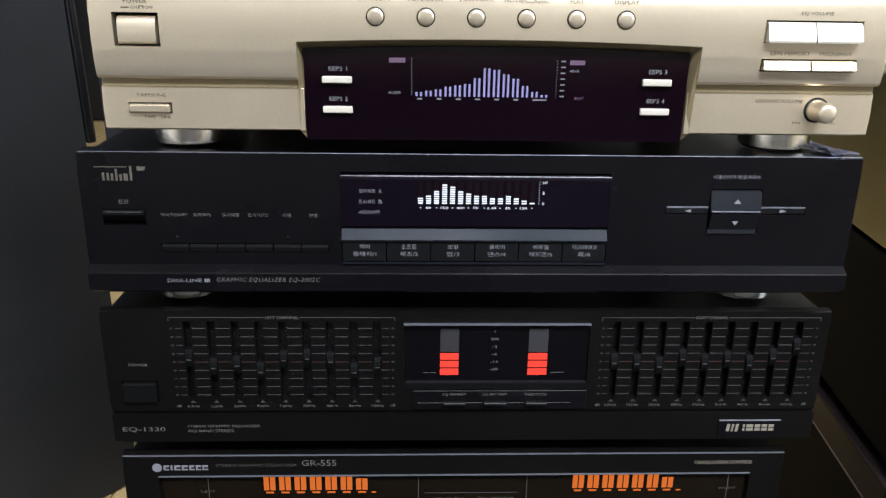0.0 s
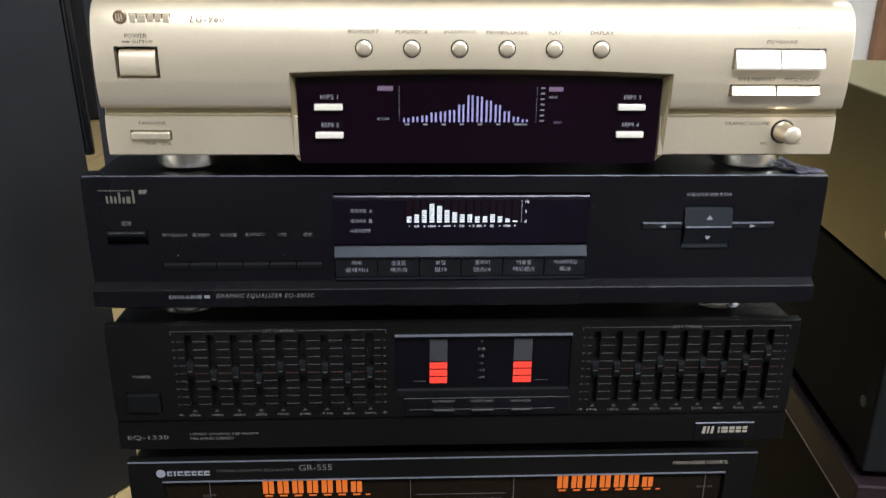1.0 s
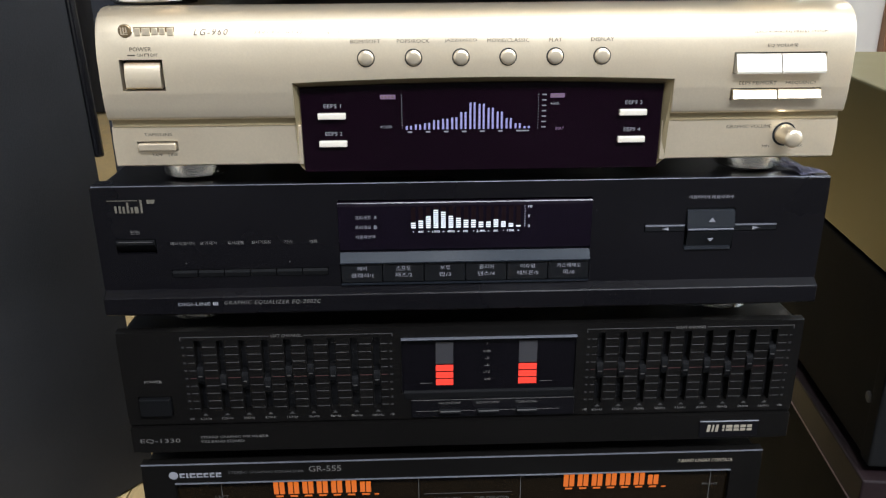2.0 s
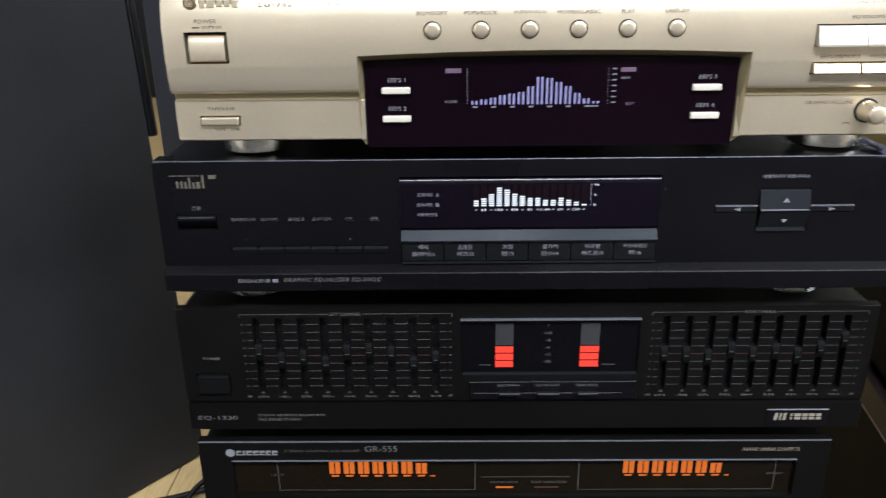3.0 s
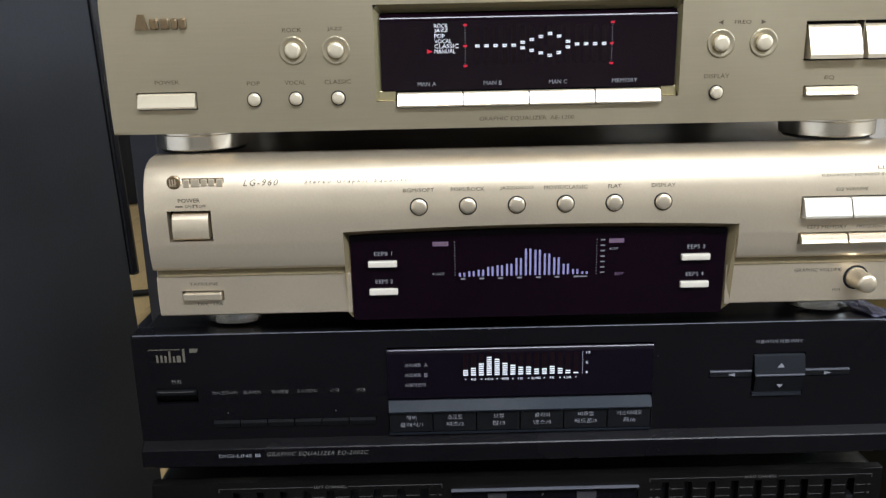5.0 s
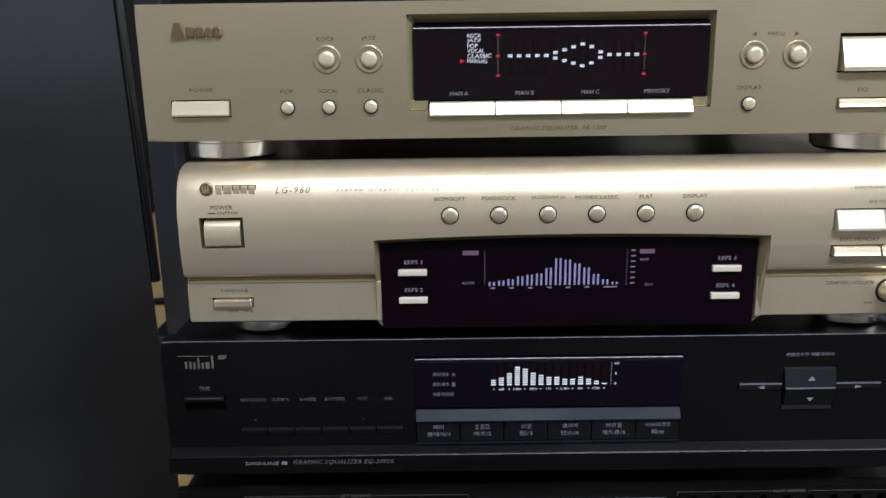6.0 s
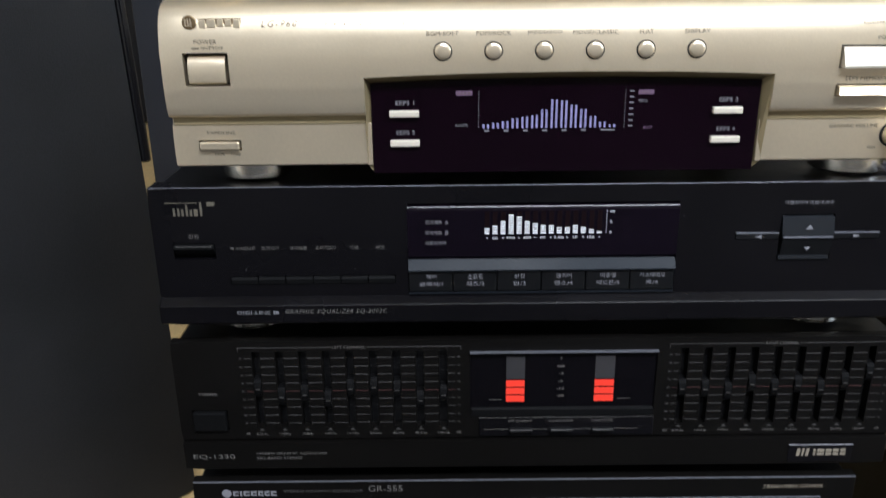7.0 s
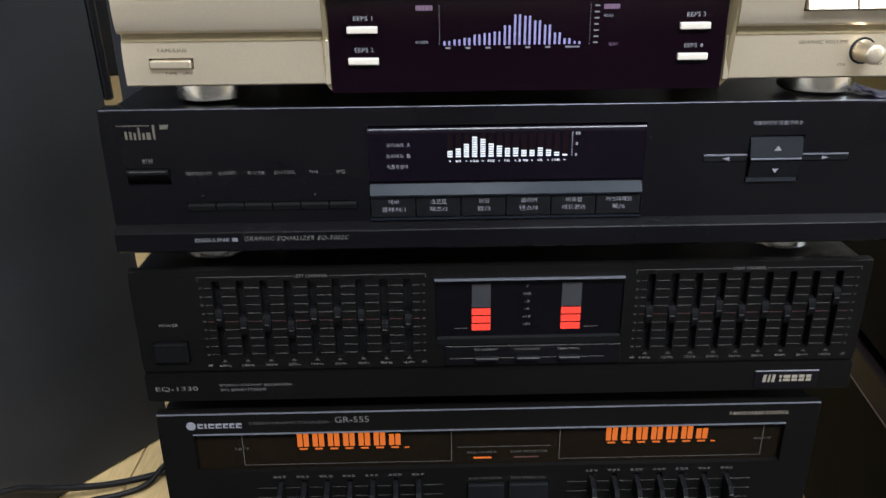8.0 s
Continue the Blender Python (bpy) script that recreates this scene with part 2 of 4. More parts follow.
def lettering(parent, words, x0, x1, z, h, y, mat, name="lettering", slant=0.0, spacing=1.0):
    """Printed words between x0 and x1, h high, centred at the height z, on the plane y."""
    FONT.body, FONT.shear, FONT.space_character = words, slant, spacing
    deps = bpy.context.evaluated_depsgraph_get()
    deps.update()
    me = bpy.data.meshes.new_from_object(FONT_OB.evaluated_get(deps))
    me.name = name
    if not me.vertices:
        return None
    co = np.array([v.co[:] for v in me.vertices])
    lo, hi = co.min(0), co.max(0)
    for v in me.vertices:
        u = (v.co.x - lo[0]) / max(hi[0] - lo[0], 1e-6)
        w = (v.co.y - lo[1]) / max(hi[1] - lo[1], 1e-6) - 0.5
        zz = z + w * h
        v.co = (Vector((x0 + u * (x1 - x0), y(zz) if callable(y) else y, zz)) - O) / 1000
    me.materials.clear()
    me.materials.append(mat)
    ob = new(name, me)
    ob.parent = parent
    return ob


def print_bars(parent, x0, x1, z, h, y, mat, n=4, name="lettering", seed=1):
    """Writing that is too small to read, as bars of its size."""
    rng = random.Random(seed)
    bm = bmesh.new()
    step = (x1 - x0) / n
    for i in range(n):
        a = x0 + i * step
        box(bm, a, a + step * rng.uniform(0.55, 0.85), y - 0.05, y + 0.05, z - h * 0.5, z - h * 0.12)
        box(bm, a, a + step * rng.uniform(0.45, 0.85), y - 0.05, y + 0.05, z + h * 0.1, z + h * 0.5)
    return part(name, bm, mat, parent)


def foot(parent, x, y, z0, z1, r, mat, pad=2.0):
    f = part("foot", lathe(bmesh.new(), "z", x, y, z0 + pad, [(r - 0.8, 0), (r, 0.6), (r, (z1 - z0 - pad) * 0.62), (r - 0.5, (z1 - z0 - pad) * 0.66), (r - 0.5, (z1 - z0 - pad) * 0.72), (r, (z1 - z0 - pad) * 0.76), (r, z1 - z0 - pad)], 48), mat, parent, smooth="auto")
    part("foot_pad", lathe(bmesh.new(), "z", x, y, z0, [(r - 2.5, 0), (r - 2, pad)], 28), RUBBER, f)
    return f


def round_button(parent, x, z, y, r, out, mat, dish=0.0, dish_mat=None):
    b = part("button", lathe(bmesh.new(), "y", x, y, z, [(r, 0), (r, -out + 0.7), (r * 0.9, -out + 0.15), (r * 0.6, -out - 0.15), (r * 0.2, -out - 0.25)], 28), mat, parent)
    for p in b.data.polygons:
        p.use_smooth = True
    part("button_gap", lathe(bmesh.new(), "y", x, y - 0.05, z, [(r + 0.6, 0), (r + 0.6, -0.6)], 32), BRONZE if dish else WELL, b)
    if dish:
        bm = bmesh.new()
        lathe(bm, "y", x, y - 0.05, z, [(dish, 0), (dish, -0.5), (dish - 0.5, -0.7), (r + 1.2, -0.15), (r + 0.8, -0.1)], 32)
        d = part("button_dish", bm, dish_mat, b)
        for p in d.data.polygons:
            p.use_smooth = len(p.vertices) == 4
    return b


def tilted_key(parent, x0, x1, z0, z1, y, out, mat, name="button", lean=0.45):
    """A key whose face leans back, with a rounded upper edge."""
    h = z1 - z0
    prof = [(y + 4, z0), (y - out, z0), (y - out - 0.3, z0 + 0.12 * h), (y - out + lean * h * 0.25, z0 + 0.4 * h), (y - out + lean * h * 0.6, z0 + 0.7 * h), (y - out + lean * h * 0.85, z0 + 0.9 * h), (y - out + lean * h + 0.8, z1), (y + 4, z1)]
    return part(name, prism_x(bmesh.new(), prof, x0, x1), mat, parent)


def quad(bm, x0, x1, y, z0, z1):
    bm.faces.new([bm.verts.new((x, y, z)) for x, z in ((x0, z0), (x1, z0), (x1, z1), (x0, z1))])


def triangle(bm, pts, y):
    bm.faces.new([bm.verts.new((x, y, z)) for x, z in pts])


def dotted(bm, x, z0, z1, n, y, w=0.5):
    for i in range(n):
        z = z0 + (z1 - z0) * i / (n - 1)
        quad(bm, x - w / 2, x + w / 2, y, z - w / 2, z + w / 2)


def tube(points, r, name, mat, label, category, z_up=0.0):
    c = bpy.data.curves.new(name, "CURVE")
    c.dimensions, c.bevel_depth, c.bevel_resolution, c.resolution_u = "3D", r, 3, 10
    s = c.splines.new("BEZIER")
    s.bezier_points.add(len(points) - 1)
    for bp, p in zip(s.bezier_points, points):
        bp.co = p
        bp.handle_left_type = bp.handle_right_type = "AUTO"
    ob = new(name, c)
    deps = bpy.context.evaluated_depsgraph_get()
    deps.update()
    me = bpy.data.meshes.new_from_object(ob.evaluated_get(deps))
    bpy.data.objects.remove(ob)
    me.materials.clear()
    me.materials.append(mat)
    for p in me.polygons:
        p.use_smooth = True
    return tagged(new(name, me), label, category)


def round_top(y, z, r, n=8):
    """Points of a quarter round from the front face at y up to the top at z."""
    return [(y + r - r * math.cos(a), z - r + r * math.sin(a)) for a in (math.pi / 2 * k / n for k in range(n + 1))]


def interpolated(table):
    zs, ys = [a for a, _ in table], [b for _, b in table]
    return lambda z: float(np.interp(z, zs, ys))

# ---- the room ----
def slab(name, x0, x1, y0, y1, z0, z1, mat, label, category):
    global O
    O = Vector((0, 0, 0))
    bm = boxed(x0 * 1000, x1 * 1000, y0 * 1000, y1 * 1000, z0 * 1000, z1 * 1000)
    ob = part(name, bm, mat, None)
    return tagged(ob, label, category, kind="structure")


floor = slab("floor", -1.8, 2.6, -5.2, 2.8, -0.1, -0.012, FLOOR_WOOD, "pale yellow wooden floor of the room", "floor")
slab("ceiling", -1.8, 2.6, -5.2, 2.8, 2.4, 2.5, CEILING_PAINT, "plain white ceiling", "ceiling")
slab("wall_north", -1.8, 2.6, 2.7, 2.8, 0.0, 2.4, WALL_PAINT, "pale papered wall behind the equipment", "wall")
slab("wall_south", -1.8, 2.6, -5.2, -5.1, 0.0, 2.4, WALL_PAINT, "pale papered wall facing the equipment", "wall")
slab("wall_west", -1.8, -1.7, -5.1, 2.7, 0.0, 2.4, WALL_PAINT, "pale papered side wall", "wall")
O = Vector((0, 0, 0))
bm = bmesh.new()
for y0, y1, z0, z1 in ((-5100, -1100, 0, 2400), (100, 2700, 0, 2400), (-1100, 100, 0, 950), (-1100, 100, 2050, 2400)):
    box(bm, 2500, 2600, y0, y1, z0, z1)
tagged(part("wall_east", bm, WALL_PAINT, None), "pale papered side wall with an added window", "wall", kind="structure")
# unseen window, added as the source of the cool side light
win_1 = thing("added_window", "plain white unseen window added in the side wall for cool light", "window", 2550, -500, 950, kind="structure")
for y0, y1, z0, z1 in ((-1100, -1050, 951, 2049), (50, 100, 951, 2049), (-1050, 50, 951, 1000), (-1050, 50, 2000, 2049), (-520, -480, 1000, 2000)):
    part("window_frame", boxed(2525, 2553, y0, y1, z0, z1, 2), CEILING_PAINT, win_1)

# lamps on the ceiling, the rear one added to light the floor behind
for lx, ly, _ in LAMPS:
    lamp = thing("ceiling_lamp", "long white ceiling lamp with a frosted diffuser, out of view", "lamp", lx * 1000, ly * 1000, 2400, group="ceiling lamps")
    part("housing", boxed(lx * 1000 - 840, lx * 1000 + 840, ly * 1000 - 290, ly * 1000 + 290, 2345, 2399, 6), CEILING_PAINT, lamp)
    part("diffuser", boxed(lx * 1000 - 800, lx * 1000 + 800, ly * 1000 - 250, ly * 1000 + 250, 2325, 2345.5, 8), LAMP_WHITE, lamp)

# added out of view: keeps panel reflections dark and cuts the floor's bounce
slab("rug", -1.5, 1.9, -4.2, -0.03, 0.0005, 0.006, ADDED_RUG, "unseen dark grey rug added to darken reflections and floor bounce", "rug")

# black cloth over something tall at the back of the room
curtain = bmesh.new()
pts = []
n = 60
for i in range(n + 1):
    x = -1650 + 2250 * i / n
    pts.append((x, 2560 + 22 * math.sin(i * 1.9) + 10 * math.sin(i * 0.7)))
lo = [curtain.verts.new((x, y, 8)) for x, y in pts]
hi = [curtain.verts.new((x, y, 2100)) for x, y in pts]
lb = [curtain.verts.new((x, y + 9, 8)) for x, y in pts]
hb = [curtain.verts.new((x, y + 9, 2100)) for x, y in pts]
for i in range(n):
    curtain.faces.new((lo[i], lo[i + 1], hi[i + 1], hi[i]))
    curtain.faces.new((lb[i], lb[i + 1], hb[i + 1], hb[i]))
    curtain.faces.new((lo[i], lo[i + 1], lb[i + 1], lb[i]))
    curtain.faces.new((hi[i], hi[i + 1], hb[i + 1], hb[i]))
O = Vector((0, 2560, 8))
drape = part("curtain", curtain, DARK_CLOTH, None, smooth=True)
drape.location = (0, 2.56, 0.008)
tagged(drape, "black folded curtain hanging at the back of the room", "curtain")

# brown wooden door in the back wall
door = thing("door_1", "brown wooden door in the pale back wall", "door", 2130, 2660, 0, kind="structure")
part("door_leaf", boxed(1760, 2480, 2655, 2696, 4, 2050, 3), BROWN_WOOD, door)
for k in range(2):
    part("door_panel", boxed(1860, 2380, 2648, 2660, 180 + 900 * k, 950 + 900 * k, 4), BROWN_WOOD, door)

# ---- the large dark speaker beside the stack ----
speaker = thing("floor_speaker", "large charcoal vinyl floor-standing speaker cabinet beside the stack", "speaker", -338.5, 352, 0, -37.4)
def leaned(bm):
    for v in bm.verts:
        v.co.x -= 0.028 * 0.794 * v.co.z
        v.co.y -= 0.028 * 0.607 * v.co.z
    return bm


part("cabinet", leaned(boxed(-300, 0, -460, 0, 2, 1180, 1.5)), SPEAKER_VINYL, speaker)
part("grille", leaned(boxed(-290, 1.0, 1, 11, 380, 1165, 3, seg=3)), GLOSS_BLACK, speaker, "black grille panel with a glossy rim")
for fx in (-270, -30):
    for fy in (-430, -30):
        part("foot", lathe(bmesh.new(), "z", fx, fy, 0, [(16, 0), (18, 2.4)], 20), RUBBER, speaker)

# ---- slim dark post behind ----
post = thing("speaker_stand", "slim dark navy stand column on the floor behind", "stand", -625, 1230, 0)
part("column", boxed(-652, -597, 1200, 1260, 12, 1500, 4), NAVY, post)
part("base_plate", boxed(-690, -570, 1195, 1340, 0, 12, 3), NAVY, post)

# ---- cables on the floor ----
tube([(-0.66, -0.06, 0.075), (-0.53, 0.07, 0.068), (-0.436, 0.197, 0.05), (-0.409, 0.223, 0.03), (-0.366, 0.25, 0.013), (-0.326, 0.272, 0.008), (-0.27, 0.30, 0.012), (-0.2, 0.36, 0.01)], 0.0034, "cable", CABLE_BLACK, "black cable drooping past the speaker to the stack", "cable")
tube([(-0.405, 0.225, 0.004), (-0.385, 0.236, 0.004), (-0.355, 0.246, 0.004), (-0.335, 0.258, 0.006), (-0.324, 0.275, 0.013), (-0.312, 0.30, 0.012), (-0.29, 0.35, 0.008), (-0.22, 0.40, 0.008)], 0.003, "cable", CABLE_BLACK, "thin black cable looping towards the stack", "cable")
tube([(-1.2, 1.40, 0.008), (-0.8, 1.45, 0.008), (-0.6, 1.48, 0.008), (-0.2, 1.35, 0.008)], 0.008, "cable", CABLE_BLACK, "thick black cable on the floor far behind", "cable")

# ---- low stand under the stack ----
stand = thing("equipment_stand", "low black wooden stand under the equipment stack", "stand", 0, 150, 0)
part("top_board", boxed(-225, 225, 0, 330, 128, 148, 2), BLACK_STEEL, stand)
for sx in (-222, 204):
    part("side_board", boxed(sx, sx + 18, 5, 325, 0, 127.9, 1), BLACK_STEEL, stand)


# ---- bottom unit: black, orange displays ----
def bottom_unit():
    u = thing("graphic_equalizer", "black graphic equalizer with orange bar displays, lowest of the stack", "equalizer", -5, 150, 148, group="stacked equalizers")
    xl, xr = -213.5, 202.5
    slots_l = [-140.5 + 14.8 * i for i in range(7)]
    slots_r = [60.8 + 14.7 * i for i in range(7)]
    holes = [(-192.5, 182, 214.5, 243.6)]
    holes += [(s - 1.8, s + 1.8, 165, 207) for s in slots_l + slots_r]
    holes += [(-20.5, 4.5, 176, 202.5), (6.3, 33, 176, 202.5)]
    yf = lambda z: 5.0
    panel = part("front_panel", plate(xl, xr, 156, 259, holes, yf, 7, 0.9), BLACK_WARM, u)
    part("case", boxed(xl + 2, xr - 2, 12.2, 300, 158, 256, 1.5), BLACK_STEEL, u)
    for fx in (-175, 165):
        for fy in (45, 265):
            part("foot", lathe(bmesh.new(), "z", fx, fy, 148.1, [(14, 0), (15, 10.5)], 20), RUBBER, u)
    # gleam of the upper edge, put in as a pale strip
    part("edge_highlight", boxed(xl + 0.6, xr - 0.6, 4.2, 5.5, 258.4, 259.1, 0.2), EDGE_LINE, u, "thin bright strip drawing the highlight of the upper edge")
    win = part("display_window", boxed(-192.3, 181.8, 8.5, 11.9, 214.7, 243.4), SMOKED_AMBER, u, "smoked display window")
    part("window_trim", boxed(-192.3, 181.8, 4.0, 8.4, 243.5, 244.2, 0.2), EDGE_LINE, u, "bright line over the display window")
    y = 8.35
    bm = bmesh.new()
    for a, b in ((-163.3, -30), (39, 170.3)):
        quad(bm, a, b, y, 217.2, 217.6)
        quad(bm, a, a + 0.5, y, 217.2, 243)
        quad(bm, b - 0.5, b, y, 217.2, 243)
    quad(bm, -26.4, 33.5, y, 227.6, 228.0)
    part("frame_line", bm, INK_DIM, win)
    heights_l = (10.9, 10.9, 10.6, 10.6, 10.6, 10.2, 8.8)
    heights_r = (10.9, 10.9, 10.9, 10.9, 10.9, 10.9, 8.2)
    for x0, step, hs in ((-128.3, 9.72, heights_l), (68.8, 9.68, heights_r)):
        lab = bmesh.new()
        for i, h in enumerate(hs):
            a = x0 + i * step
            for dx in (0, 4.0):
                bm = bmesh.new()
                quad(bm, a + dx, a + dx + 3.3, y, 230.6, 230.6 + h * 0.97)
                part("level_bar", bm, GLOW_ORANGE, win, "glowing orange level bar")
            quad(lab, a + 1.2, a + 6.2, y, 228.3, 229.6)
        quad(lab, x0 + 7 * step, x0 + 7 * step + 3, y, 228.3, 229.3)
        part("band_label", lab, GLOW_ORANGE, win)
    lettering(win, "LEFT", -167.8, -158.9, 230, 1.6, y, INK_DIM)
    lettering(win, "RIGHT", 165, 176, 230, 1.6, y, INK_DIM)
    lettering(win, "EQUALIZER", -19.9, -1.1, 223.4, 1.9, y, INK_DIM)
    lettering(win, "TAPE MONITOR", 7.3, 31.6, 223.5, 1.9, y, INK_DIM)
    part("indicator_lamp", boxed(-16.2, -4.6, y - 0.2, y, 218.8, 220.0), GLOW_ORANGE, win, "orange indicator lamp")
    part("indicator_lamp", boxed(10, 26, y - 0.2, y, 218.9, 219.8), INK_RED, win)
    y = 4.85
    lettering(u, "STEREO GRAPHIC EQUALIZER", -156.6, -106.5, 251.4, 2.2, y, INK_DIM)
    lettering(u, "GR-555", -103.2, -81.7, 253.0, 4.4, y, INK_MID)
    lettering(u, "7-BAND LINEAR CONTROL", 144.8, 182.5, 251.8, 2.6, y, INK_CREAM, slant=0.25)
    logo = bmesh.new()
    lathe(logo, "y", -192.6, y, 250.3, [(3.0, 0), (3.0, -0.12)], 24)
    part("maker_badge", logo, INK_GREY, u, "small round white maker's badge")
    bm = bmesh.new()
    for i, w in enumerate((3.4, 1.4, 3.8, 3.8, 3.2, 3.2, 3.6)):
        a = -188.6 + sum((4.3, 2.3, 4.6, 4.6, 4.0, 4.0, 4.4)[:i])
        box(bm, a, a + w, y - 0.1, y + 0.05, 248.4, 249.3)
        box(bm, a, a + w, y - 0.1, y + 0.05, 250.6, 251.9)
        box(bm, a, a + 1.1, y - 0.1, y + 0.05, 249.3, 250.6)
    part("maker_mark", bm, INK_GREY, u, "white maker's mark in plain bars")
    for i, s in enumerate(slots_l + slots_r):
        k = i % 7
        top = 200 - (1.5, 3.0, 2.2, 3.5, 2.6, 3.2, 1.8)[k]
        knob = part("slider_knob", prism_x(bmesh.new(), [(10, top - 9), (-4, top - 6), (-7, top - 1.5), (-7, top + 0.5), (-4, top + 4), (10, top + 8)], s - 1.5, s + 1.5), KNOB, u)
        part("knob_line", boxed(s - 1.4, s + 1.4, -7.3, -7, top - 0.9, top - 0.2), INK_DIM, knob)
        print_bars(u, s - 4.5, s + 4.5, 210.0, 1.5, y, INK_DIM, 3, seed=i)
    bm = bmesh.new()
    for xs in (slots_l, slots_r):
        for z in (201.5, 194, 186.5, 179):
            for a, b in zip([xs[0] - 16, *[s + 3 for s in xs]], [*[s - 3 for s in xs], xs[-1] + 16]):
                quad(bm, a, b, y, z - 0.2, z + 0.2)
    part("scale_line", bm, INK_DIM, u)
    for a, b, words in ((-20, 4, "EQUALIZER"), (6.8, 32.5, "TAPE MONITOR")):
        key = part("button", boxed(a, b, 2.5, 11, 176.5, 201.8, 0.8), BLACK_BUTTON, u)
        lettering(u, words, a + 1, b - 2, 205.6, 1.9, y, INK_DIM)
    return u


bottom_unit()


# ---- second unit from below: sliders and two red level bars ----
def slider_unit():
    u = thing("graphic_equalizer", "black graphic equalizer with two banks of sliders and red level bars", "equalizer", 0, 150, 259.2, group="stacked equalizers")
    slots_l = [-165.7 + 13.8 * i for i in range(9)]
    slots_r = [86.8 + 13.75 * i for i in range(9)]
    holes = [(s - 2.2, s + 2.2, 299.2, 350.2) for s in slots_l + slots_r]
    holes += [(-39.5, 71, 309.8, 348.4), (-207, -185.6, 297.6, 311.6)]
    yf = interpolated([(271, 1.6), (289.2, 1.6), (289.3, 4.5), (291.2, 4.5), (291.3, 3.0), (357.5, 3.0)])
    part("front_panel", plate(-215, 215, 271, 357, holes, yf, 6, 0.9, more_z=(289.2, 289.3, 291.2, 291.3)), BLACK_WARM, u)
    part("case", boxed(-213, 213, 9.3, 300, 273, 355.5, 3.0), BLACK_STEEL, u)
    for fx in (-170, 170):
        for fy in (45, 255):
            part("foot", lathe(bmesh.new(), "z", fx, fy, 259.3, [(15, 0), (16, 14)], 24), RUBBER, u)
    y = 2.85
    levels = [346.0 - 5.45 * i for i in range(9)]
    for bank, (xs, x0, x1, words) in enumerate(((slots_l, -176, -44.7, "LEFT CHANNEL"), (slots_r, 77.4, 209, "RIGHT CHANNEL"))):
        bm, red = bmesh.new(), bmesh.new()
        for k, z in enumerate(levels):
            for a, b in zip([x0 + 3.6, *[s + 2.9 for s in xs]], [*[s - 2.9 for s in xs], x1 - 3.6]):
                quad(red if k == 4 else bm, a, b, y, z - 0.2, z + 0.2)
            for a in (x0 + 0.2, x1 - 2.4):
                quad(bm, a + 0.3, a + 1.9, y, z - 0.45, z - 0.15)
                quad(bm, a + 0.3, a + 1.9, y, z + 0.15, z + 0.45)
        mid = (x0 + x1) / 2
        quad(bm, x0, mid - 10.5, y, 352.7, 353.1)
        quad(bm, mid + 10.5, x1, y, 352.7, 353.1)
        quad(bm, x0, x0 + 0.4, y, 350.6, 353.1)
        quad(bm, x1 - 0.4, x1, y, 350.6, 353.1)
        part("scale_line", bm, INK_DIM, u, "thin grey printed scale lines")
        part("zero_line", red, INK_RED, u, "thin red printed middle line")
        lettering(u, words, mid - 9.6, mid + 9.6, 352.9, 1.9, y, INK_MID)
        marks = bmesh.new()
        for s in xs:
            triangle(marks, ((s - 1.7, 297.0), (s + 1.7, 297.0), (s, 298.8)), y)
        part("slot_mark", marks, INK_FAINT, u)
        for i, (s, hz) in enumerate(zip(xs, ("63Hz", "125Hz", "250Hz", "500Hz", "1kHz", "2kHz", "4kHz", "8kHz", "16kHz"))):
            lettering(u, hz, s - 3.6, s + 3.6, 294.7, 1.6, y, INK_MID)
        for a in (x0, x1 - 3):
            lettering(u, "dB", a, a + 3, 294.9, 1.5, y, INK_MID)
        down = ((0.47, 0.58, 0.55, 0.63, 0.48, 0.46, 0.5, 0.64, 0.57), (0.52, 0.53, 0.57, 0.47, 0.53, 0.49, 0.55, 0.46, 0.33))[bank]
        for s, d in zip(xs, down):
            z = 350.2 - 51 * d
            knob = part("slider_knob", prism_x(bmesh.new(), [(8.5, z - 6.2), (3.4, z - 5.8), (2.2, z - 3.6), (1.5, z - 1.0), (1.5, z + 1.0), (2.2, z + 3.6), (3.4, z + 5.8), (8.5, z + 6.2)], s - 1.95, s + 1.95), KNOB, u)
            part("knob_line", boxed(s - 1.3, s + 1.3, 1.3, 1.6, z - 0.35, z + 0.35), INK_FAINT, knob)
    win = part("meter_window", boxed(-39.3, 70.8, 4.5, 8.9, 310.0, 348.2), SMOKED_BLACK, u, "smoked black meter window")
    part("window_trim", boxed(-39.6, 71, 0.6, 4.2, 348.6, 349.4, 0.2), EDGE_LINE, u, "bright line over the meter window")
    part("window_sill", prism_x(bmesh.new(), [(8, 305.9), (2.2, 305.9), (2.2, 310.2), (3.6, 311.2), (8, 311.2)], -38.5, 70.5), KNOB, u)
    y2 = 4.35
    for a, b in ((-17.9, -6.8), (34.9, 46.5)):
        for k in range(6):
            z = 314.7 + 5.1 * k
            lit = k < 3
            part("level_segment", boxed(a, b, y2 - 0.2, y2, z, z + (4.25 if lit else 5.1)), GLOW_RED if lit else UNLIT, win, "glowing red segment" if lit else "unlit grey segment")
    for k, words in enumerate(("7", "0dB", "-3", "-6", "-12", "-20")):
        w = 0.75 * len(words)
        lettering(win, words, 14.6 - w, 14.6 + w, 343.4 - 5.0 * k, 1.6, y2, INK_MID)
    bm = bmesh.new()
    quad(bm, -28, -20.5, y2, 316.0, 316.3)
    quad(bm, 49, 57, y2, 316.0, 316.3)
    part("frame_line", bm, INK_MID, win)
    part("lower_strip", boxed(-34, 71.5, 1.9, 3.2, 292.2, 305.4, 0.5), BLACK_PANEL, u)
